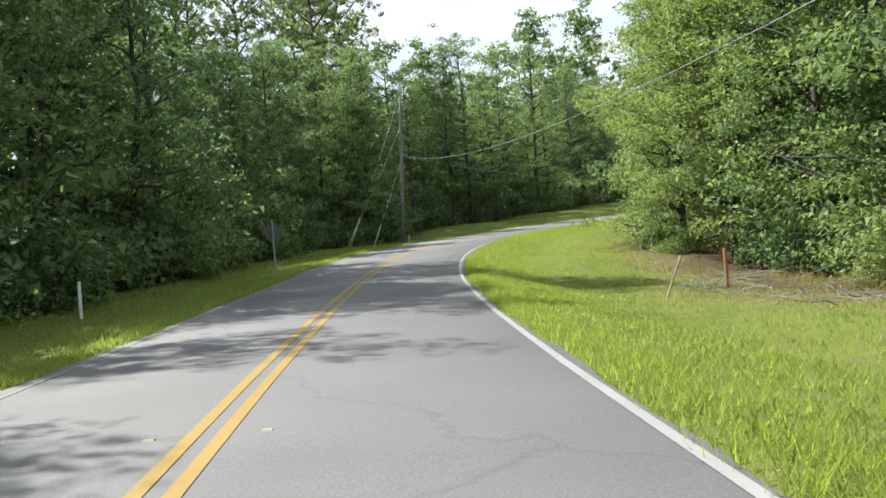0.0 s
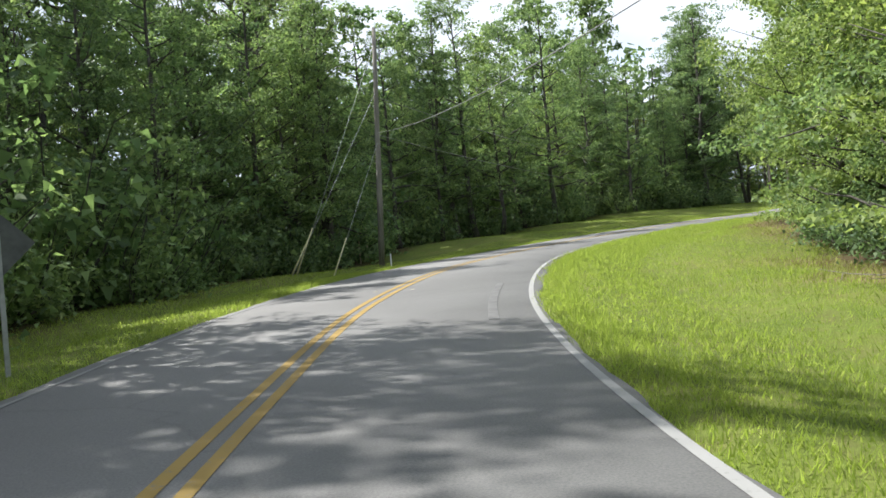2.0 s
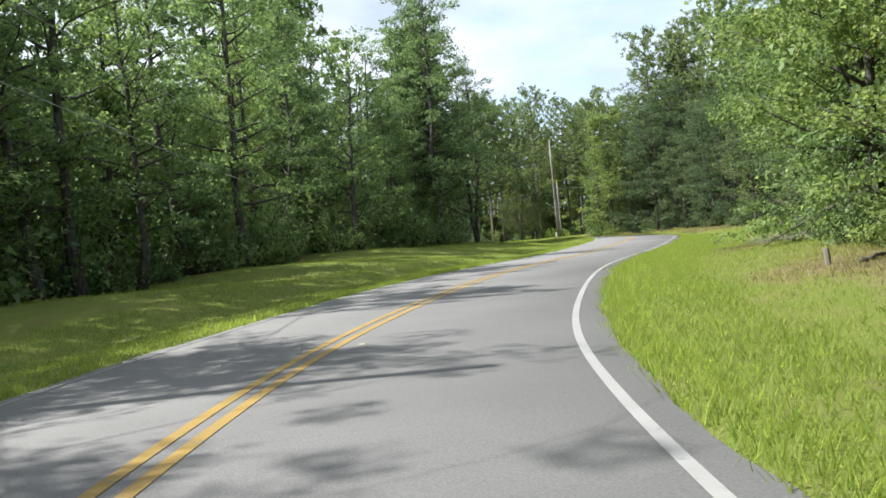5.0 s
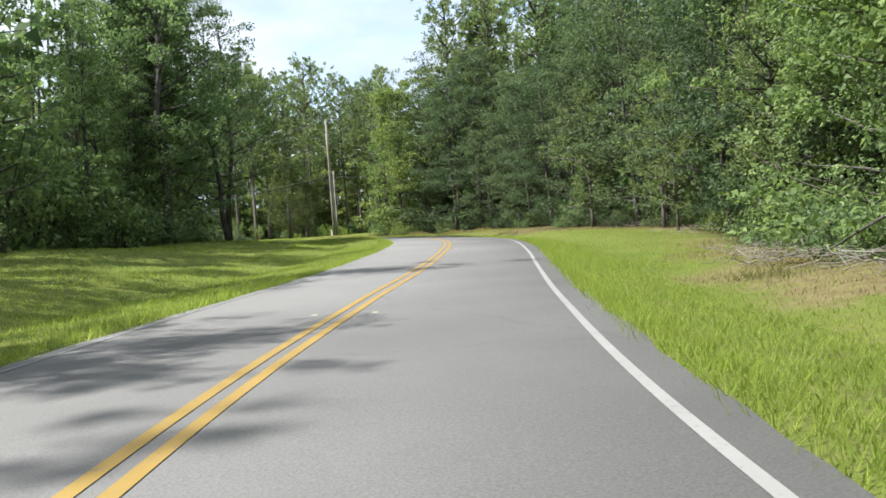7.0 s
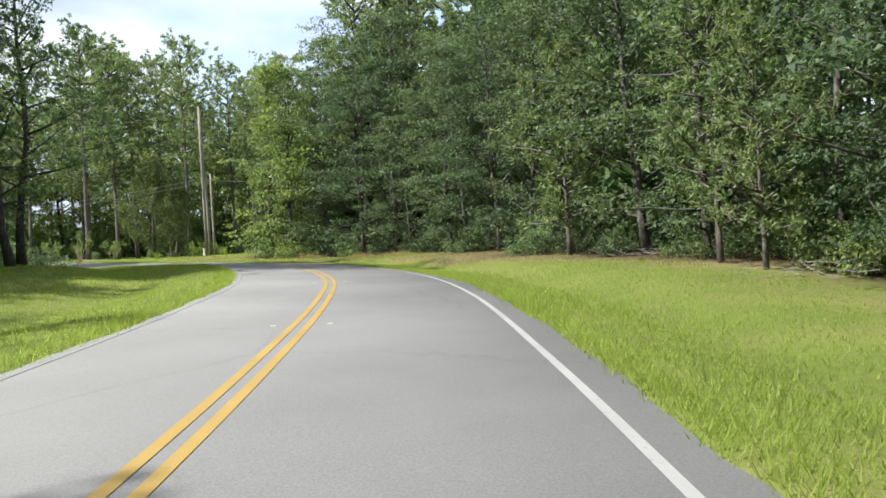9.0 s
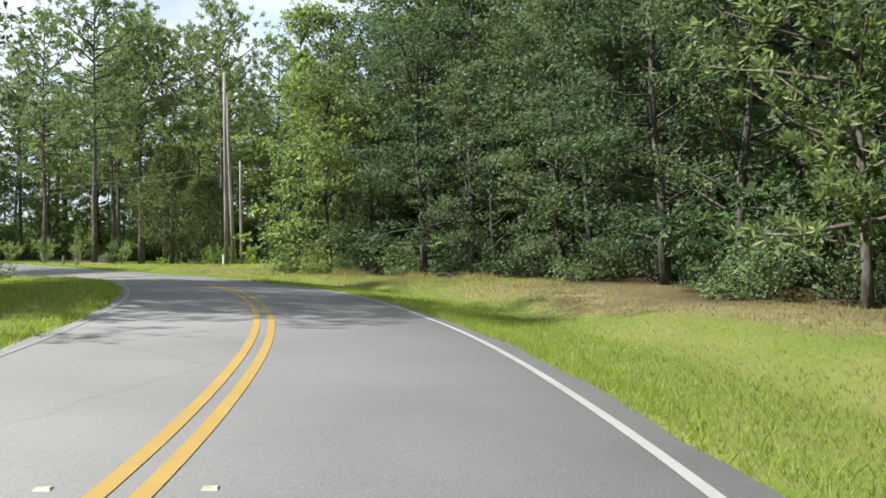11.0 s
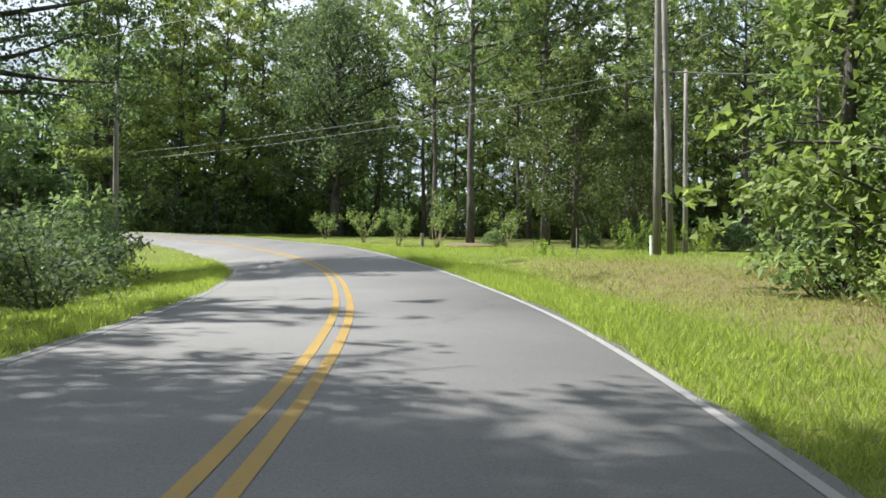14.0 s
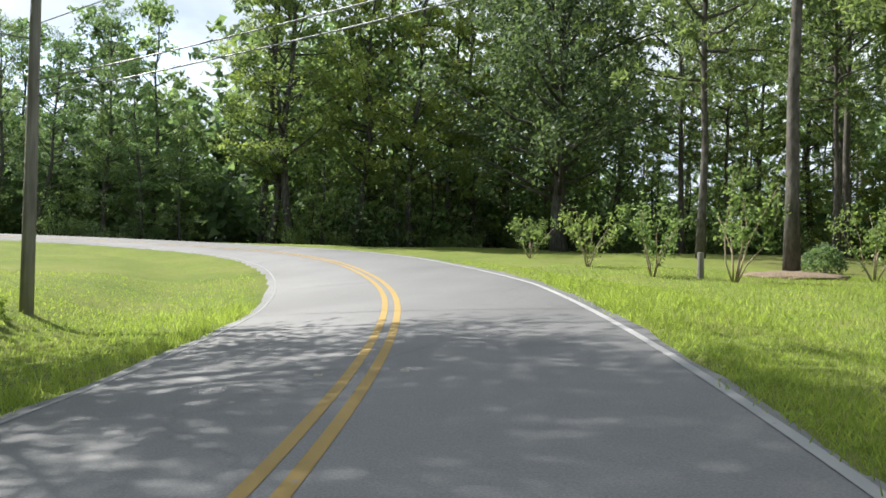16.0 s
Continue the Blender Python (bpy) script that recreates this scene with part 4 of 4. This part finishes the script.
wire([(45.67, 153.92, zC + 4.1), (66.55, 147.58, zD + 6.9)], 0.014, 0.35)
for top, end in ((13.7, 7.4), (12.6, 6.9), (11.3, 5.7), (9.8, 5.2)):
    wire([(66.55, 147.58, zD + top), (-4.0, 177.0, zD + end)], 0.013, 2.5)
wire([(66.55, 147.58, zD + 7.1), (112.0, 138.0, zD + 9.0)], 0.03, 0.9)


def build_guy(foot, top):
    ob = thing("guy_wire", foot[0], foot[1])
    z = ob.matrix_basis.translation.z
    t = np.array([top[0] - foot[0], top[1] - foot[1], top[2] - z])
    rod("strand", (0, 0, -0.1), t, 0.011, STEEL, ob, 5)
    u = t / np.linalg.norm(t)
    rod("guard", u * 0.05, u * 2.3, 0.023, YELLOW_PLASTIC, ob, 8, label="pale yellow plastic guy guard")
    tagged(ob, "steel guy wire with a pale yellow guard", "guy wire", "guy wires")


build_guy((-6.0, 52.3), (-2.32, 58.5, zA + 10.6))
build_guy((-6.15, 52.0), (-2.48, 58.45, zA + 8.2))
build_guy((-4.5, 51.9), (-2.55, 58.48, zA + 5.9))


# ---- grass blades on the verges and the lawn ----
def build_grass(name, count, region, tall, mat, seed, label, blades=4, wide=0.016, dry=False):
    """Tufts of blades over a region: (station from, to, offset from, to)."""
    r = np.random.default_rng(seed)
    xs, ys = [], []
    for s0, s1, d0, d1, share in region:
        n = int(count * share)
        st, d = s0 + (s1 - s0) * r.random(n), d0 + (d1 - d0) * r.random(n)
        q = (st - START_S) / STEP
        k = np.clip(q.astype(int), 0, len(LINE) - 2)
        q = np.clip(q - k, 0, 1)[:, None]
        p = LINE[k, :2] * (1 - q) + LINE[k + 1, :2] * q + (RIGHT[k] * (1 - q) + RIGHT[k + 1] * q) * d[:, None]
        xs.append(p[:, 0])
        ys.append(p[:, 1])
    x, y = np.concatenate(xs), np.concatenate(ys)
    off, along = lateral(x, y)
    lit, straw = woods_depth(x, y)
    keep = (np.abs(off) > asphalt_edge(off, along) - 0.07 + 0.16 * r.random(len(x))) & (lit < 0.7) & ((straw > 0.25) if dry else (straw < 0.4 + 0.5 * r.random(len(x))))
    x, y = x[keep], y[keep]
    z = on_sheet(x, y) - 0.008
    n = len(x) * blades
    p = np.repeat(np.stack([x, y, z], 1), blades, 0)
    p[:, :2] += r.normal(size=(n, 2)) * 0.07
    patch = 0.9 + 0.35 * np.sin(p[:, 0] * 0.37 + 2 * np.sin(p[:, 1] * 0.21)) * np.sin(p[:, 1] * 0.29 + np.sin(p[:, 0] * 0.4))
    h = tall * (0.5 + 0.8 * r.random(n)) * np.clip(patch, 0.5, 1.3)
    a = r.random(n) * 2 * np.pi
    side = np.stack([np.cos(a), np.sin(a), np.zeros(n)], 1) * wide * (0.6 + 0.8 * r.random(n))[:, None]
    b = r.random(n) * 2 * np.pi
    lean = 0.15 + 0.85 * r.random(n)
    tip = p + np.stack([np.cos(b) * lean, np.sin(b) * lean, np.ones(n)], 1) * h[:, None]
    v = np.stack([p - side, p + side, tip], 1).reshape(-1, 3)
    ob = mesh_object(name, v, np.arange(n * 3).reshape(n, 3), mat)
    return tagged(ob, label, "grass", kind="stuff")


build_grass("verge_grass", 460000, ((-2, 176, 3.1, 5.6, 0.38), (-2, 176, 5.6, 11.0, 0.28), (-2, 176, -8.5, -2.7, 0.34)), 0.09, BLADE, 301, "bright green mown grass on the road verges", 1, 0.008)
build_grass("roadside_tufts", 34000, ((-2, 175, 3.1, 3.9, 0.6), (-2, 175, -3.3, -2.7, 0.4)), 0.16, BLADE, 304, "uneven grass tufts along the asphalt edge", 3, 0.006)
build_grass("lawn_grass", 130000, ((70, 178, -17.0, -8.0, 0.4), (140, 185, -16.0, -3.2, 0.25), (140, 185, 3.2, 18.0, 0.35)), 0.09, BLADE, 302, "green mown lawn grass inside the bends", 1, 0.011)
build_grass("dry_grass", 30000, ((0, 165, 5.5, 14.5, 1.0),), 0.12, STRAW, 303, "dry straw-coloured grass along the wood's edge", 3, 0.008, True)


# ---- the yard beyond the bend ----
def build_sapling(h, seed):
    r = np.random.default_rng(seed)
    ob = new("sapling")
    centres = []
    for i in range(7):
        az = i * 2.4 + r.normal() * 0.3
        path = bend((0.05 * math.cos(az), 0.05 * math.sin(az), -0.05), (0.34 * math.cos(az), 0.34 * math.sin(az), 1), h * (0.75 + 0.3 * r.random()), 0.2, r, 6)
        v, f = tube(path, 0.026 * np.array([1, 0.85, 0.7, 0.5, 0.35, 0.15]), 5)
        mesh_object("stem", v, f, PALE_WOOD, ob, smooth=True)
        for _ in range(9):
            q = 1.8 + 3.4 * r.random() ** 0.8
            centres.append(np.array([np.interp(min(q, 5), range(6), path[:, k]) for k in range(3)]) + r.normal(size=3) * np.array([0.12, 0.12, 0.16]))
    v, f = leaf_mesh(np.array(centres), 0.17 + 0.12 * r.random(len(centres)), 16, 0.11, r, 1.1, True, 0.5)
    mesh_object("crown", v, f, LEAF_B, ob)
    return tagged(ob, "young multi-stemmed tree with fresh yellow-green leaves on the lawn", "sapling", "lawn saplings")


SAPLINGS = [build_sapling(2.5, 401), build_sapling(2.9, 402)]
for x, y, k, size in ((60.53, 161.35, 1, 1.0), (58.78, 163.73, 0, 0.95), (57.25, 168.1, 0, 0.9), (55.3, 175.0, 0, 0.85), (65.0, 163.73, 0, 1.0)):
    plant(SAPLINGS[k], x, y, x * 33, size)


def build_mound(x, y, radius, h):
    ob = thing("mulch_mound", x, y)
    bm = bmesh.new()
    bmesh.ops.create_icosphere(bm, subdivisions=4, radius=1)
    for q in bm.verts:
        k = 1 + 0.12 * noise.noise(q.co * 3.1)
        q.co = Vector((q.co.x * radius * k, q.co.y * radius * k, max(-0.1, q.co.z) * h * (1 + 0.25 * noise.noise(q.co * 7.3))))
    part("mound_body", bm, BROWN, ob, smooth=True)
    tagged(ob, "low mound of tan pine straw round a trunk", "mulch mound")


build_mound(63.44, 166.04, 1.7, 0.22)


def build_stump(x, y, h, r, mat, label, tilt=0.0):
    ob = thing("wooden_post", x, y)
    v, f = tube([(0, 0, -0.1), (tilt * 0.5, 0, h * 0.5), (tilt, 0.02, h - 0.02), (tilt, 0.02, h)], [r, r * 0.97, r * 0.95, r * 0.8], 12)
    mesh_object("shaft", v, f, mat, ob, smooth=False)
    tagged(ob, label, "post", "posts")
    return ob


build_stump(60.05, 163.24, 0.75, 0.1, POLE_WOOD, "short weathered wooden post on the lawn")
build_stump(64.2, 150.0, 1.1, 0.025, POLE_WOOD, "thin dark stake in the grass")
build_stump(-9.4, 20.9, 0.95, 0.045, WHITE_PLASTIC, "white plastic marker post on the verge")
build_stump(-2.4, 57.3, 0.62, 0.03, WHITE_PLASTIC, "small white marker beside the utility pole")
build_stump(7.19, 20.95, 1.05, 0.05, RUST_WOOD, "red-brown wooden stake at the edge of brush")
build_stump(5.0, 18.75, 0.98, 0.026, PALE_WOOD, "pale stick leaning out of the grass", 0.42)
build_stump(16.6, 59.62, 0.34, 0.06, POLE_WOOD, "short cut wooden stump in the grass")
for x, y, h in ((-5.6, 64.0, 1.6), (-4.0, 66.0, 2.2), (-4.35, 64.9, 2.0)):
    build_stump(x, y, h, 0.045, PALE_WOOD, "pale bare post standing before the wood")


def build_log(x, y, length, r, turn, label):
    ob = thing("fallen_log", x, y, None, turn)
    g = np.random.default_rng(int(x * 10) + 5)
    path = np.array([(-length / 2 + length * u, g.normal() * 0.03, r * 0.8 + 0.02 * g.normal()) for u in np.linspace(0, 1, 6)])
    v, f = tube(path, r * np.array([1, 0.98, 0.92, 0.88, 0.8, 0.6]), 9)
    mesh_object("wood", v, f, BARK, ob, smooth=True)
    tagged(ob, label, "log", "fallen logs")


build_log(17.6, 59.3, 1.8, 0.05, 20, "fallen grey branch lying in dry grass")


def build_brush(x, y, spread, count, seed):
    """A heap of cut twigs and branches."""
    g = np.random.default_rng(seed)
    ob = thing("brush_pile", x, y)
    pieces = []
    for _ in range(count):
        a, l = g.random() * 6.283, 0.6 + 1.3 * g.random()
        c = np.array([g.normal() * spread * 0.45, g.normal() * spread * 0.45, 0.04 + 0.22 * g.random()])
        d = np.array([math.cos(a), math.sin(a), g.normal() * 0.15])
        p = bend(c - d * l / 2, d, l, g.normal() * 0.2, g, 4)
        p[:, 2] = np.maximum(p[:, 2], 0.015)
        pieces.append(tube(p, (0.005 + 0.009 * g.random()) * np.array([1, 0.8, 0.6, 0.3]), 4))
    v, f = joined(pieces)
    tagged(mesh_object("brushwood", v, f, POLE_WOOD, ob), kind="stuff")
    tagged(ob, "tangled heap of dead grey twigs at the wood's edge", "brush pile", "brush piles")


for st, d, w, n, seed in ((20, 9.6, 2.0, 45, 1), (15, 10.0, 1.8, 40, 2), (35, 10.6, 1.6, 30, 3), (87, 9.6, 1.9, 40, 4), (93, 9.8, 1.8, 40, 5), (98, 10.0, 1.5, 25, 6),
                          (119, 12.6, 1.8, 30, 7), (136, 14.2, 1.8, 30, 8), (108, 11.0, 1.6, 25, 9), (89, 8.6, 1.9, 60, 10), (84, 8.8, 1.7, 50, 11), (148, 12.6, 1.7, 60, 12), (22, 10.4, 1.8, 50, 13), (141, 12.4, 1.6, 40, 14)):
    x, y = spot(st, d)
    build_brush(x, y, w, n, seed)


def build_cedar(h, radius, seed):
    g = np.random.default_rng(seed)
    ob = new("cedar_tree")
    pieces, cs = [tube([(0, 0, -0.2), (0.05, 0, h * 0.4), (0, 0.05, h * 0.9)], [0.22, 0.15, 0.04], 9)], []
    for i in range(110):
        u = (i + g.random()) / 110
        az = i * 2.39996
        w = radius * (min(1, 0.55 + 1.8 * u) if u < 0.25 else (1.05 - (u - 0.25) * 1.2)) * (0.85 + 0.25 * g.random())
        z = 0.7 + (h - 0.7) * u
        path = bend((0, 0, z), (math.cos(az), math.sin(az), 0.35 + 0.5 * u), w, 0.3, g, 4)
        pieces.append(tube(path, 0.03 * np.array([1, 0.7, 0.45, 0.2]), 4))
        for _ in range(6):
            q = 1.0 + 2.1 * g.random() ** 0.6
            cs.append(np.array([np.interp(min(q, 3), range(4), path[:, k]) for k in range(3)]) + g.normal(size=3) * 0.2)
    v, f = joined(pieces)
    mesh_object("trunk", v, f, BARK_PINE, ob, smooth=True)
    v, f = leaf_mesh(np.array(cs), 0.32 + 0.25 * g.random(len(cs)), 24, 0.2, g, 1.1, False, 0.35, 0.4)
    mesh_object("crown", v, f, CEDAR, ob)
    return tagged(ob, "dense rounded dark green cedar with foliage nearly to the ground", "cedar tree", "cedars")


cedar = build_cedar(9.6, 4.3, 501)
plant(cedar, 68.0, 160.5, 20)
plant(cedar, 73.5, 165.0, 130, 0.8)


def build_shrub(radius, h, seed):
    g = np.random.default_rng(seed)
    ob = new("shrub")
    d = g.normal(size=(130, 3))
    d /= np.linalg.norm(d, axis=1)[:, None]
    d[:, 2] = np.abs(d[:, 2])
    cs = d * np.array([radius, radius, h]) * (0.75 + 0.2 * g.random(130))[:, None] + np.array([0, 0, 0.1])
    v, f = joined([tube(bend((0, 0, -0.05), (math.cos(a), math.sin(a), 1.0), h * 0.8, 0.1, g, 4), 0.02 * np.array([1, 0.8, 0.6, 0.3]), 4) for a in np.linspace(0, 5.5, 7)])
    mesh_object("woody_base", v, f, BARK, ob)
    v, f = leaf_mesh(cs, np.full(130, 0.2), 22, 0.1, g, 1.0, False, 0.4)
    mesh_object("crown", v, f, LEAF_D, ob)
    return tagged(ob, "rounded clipped dark green shrub in the yard", "shrub", "yard shrubs")


shrub = build_shrub(0.95, 1.15, 601)
for x, y, k in ((69.8, 163.5, 1.0), (72.0, 160.5, 1.1), (76.0, 158.0, 1.2), (79.5, 157.5, 1.0), (71.5, 167.5, 0.9), (84.0, 159.0, 1.1), (66.5, 172.0, 0.9)):
    plant(shrub, x, y, x * 40, k)

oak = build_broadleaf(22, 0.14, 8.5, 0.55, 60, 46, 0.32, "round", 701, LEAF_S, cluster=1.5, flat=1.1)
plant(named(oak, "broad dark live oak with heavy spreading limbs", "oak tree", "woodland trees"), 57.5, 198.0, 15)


def build_weeds(x, y, count, h, seed):
    g = np.random.default_rng(seed)
    ob = thing("tall_weeds", x, y)
    pieces, cs = [], []
    for _ in range(count):
        a = np.array([g.normal() * 0.32, g.normal() * 0.22, -0.05])
        p = bend(a, (g.normal() * 0.12, g.normal() * 0.12, 1), h * (0.5 + 0.6 * g.random()), 0.1, g, 4)
        pieces.append(tube(p, 0.012 * np.array([1, 0.8, 0.6, 0.3]), 4))
        cs += [p[1], p[2], p[3], (p[2] + p[3]) / 2]
    v, f = joined(pieces)
    mesh_object("stalk", v, f, BLADE, ob)
    v, f = leaf_mesh(np.array(cs), np.full(len(cs), 0.09), 12, 0.11, g, 1.8, False, 0.3, 0.35)
    mesh_object("foliage", v, f, BLADE, ob)
    tagged(ob, "tall yellow-green weeds at the foot of a pole", "weeds", "weed clumps")


build_weeds(66.3, 149.0, 16, 1.5, 11)
build_weeds(68.0, 149.3, 12, 1.3, 12)
build_weeds(45.9, 152.3, 10, 0.6, 13)
build_weeds(44.9, 151.9, 9, 0.5, 14)


def build_dead_clump(x, y, count, h, seed):
    g = np.random.default_rng(seed)
    ob = thing("dead_grass_clump", x, y)
    c = g.normal(size=(count, 2)) * np.array([0.8, 0.6])
    hh = h * np.exp(-(c ** 2).sum(1) / 1.6) * (0.5 + 0.7 * g.random(count))
    base = np.column_stack([c, np.full(count, -0.03)])
    a = g.random(count) * 6.283
    side = np.column_stack([np.cos(a), np.sin(a), np.zeros(count)]) * 0.012
    tip = base + np.column_stack([g.normal(size=(count, 2)) * 0.6, np.ones(count)]) * hh[:, None]
    v = np.stack([base - side, base + side, tip], 1).reshape(-1, 3)
    tagged(mesh_object("dry_tuft", v, np.arange(count * 3).reshape(count, 3), STRAW, ob), kind="stuff")
    tagged(ob, "clump of dead grey-brown grass on the bank", "dead grass", "dead grass clumps")


for i, (x, y, h) in enumerate(((66.0, 135.6, 0.75), (67.3, 136.6, 0.8), (64.9, 135.0, 0.55), (65.4, 137.4, 0.6), (63.6, 131.4, 0.5), (62.6, 127.0, 0.5), (61.8, 120.5, 0.45), (60.6, 115.5, 0.4),
                               (8.6, 20.6, 0.45), (9.4, 18.2, 0.5), (27.5, 72.6, 0.2), (31.0, 73.6, 0.22), (34.0, 75.6, 0.25))):
    build_dead_clump(x, y, 900, h, 900 + i)


def build_pedestal(x, y):
    ob = thing("utility_pedestal", x, y)
    part("body", box_bm(0.22, 0.22, 0.75, (0, 0, 0.34), 0.02), GREY_BOX, ob)
    part("cap", box_bm(0.26, 0.26, 0.08, (0, 0, 0.75), 0.02), GREY_BOX, ob)
    tagged(ob, "pale green metal utility pedestal beside the pole", "utility box")


build_pedestal(66.66, 148.16)
build_pole(67.9, 149.15, 12.8, 0.15, "grey wooden pole close behind the tall utility pole", (-0.3, 0.2))


def build_bench(x, y, turn):
    ob = thing("yard_bench", x, y, None, turn)
    part("seat", box_bm(1.5, 0.34, 0.06, (0, 0, 0.46), 0.008), BOARD_GREEN, ob)
    for dx in (-0.55, 0.55):
        part("leg", box_bm(0.08, 0.28, 0.48, (dx, 0, 0.19), 0.008), BOARD_GREEN, ob)
    tagged(ob, "yellow-green board bench in the yard", "bench")


build_bench(70.5, 161.6, 10)
build_weeds(62.6, 149.6, 8, 0.7, 15)
build_weeds(70.2, 150.6, 10, 0.9, 16)


def build_warning_sign(x, y, turn):
    ob = thing("road_sign", x, y, None, turn)
    part("post", box_bm(0.06, 0.04, 2.2, (0, 0, 1.0), 0.006), STEEL, ob, "galvanised steel sign post")
    bm = box_bm(0.61, 0.004, 0.61, (0, 0, 0), 0.0)
    bmesh.ops.rotate(bm, cent=(0, 0, 0), matrix=Matrix.Rotation(radians(45), 3, "Y"), verts=bm.verts)
    bmesh.ops.translate(bm, vec=(0, 0.025, 1.65), verts=bm.verts)
    part("plate", bm, SIGN_BACK, ob, "bare grey back of a diamond plate")
    for dz in (1.42, 1.88):
        part("bolt", box_bm(0.03, 0.03, 0.03, (0, -0.022, dz), 0.008), STEEL, ob)
    tagged(ob, "diamond road sign seen from its bare grey back", "road sign")


build_warning_sign(-6.25, 30.1, 35)
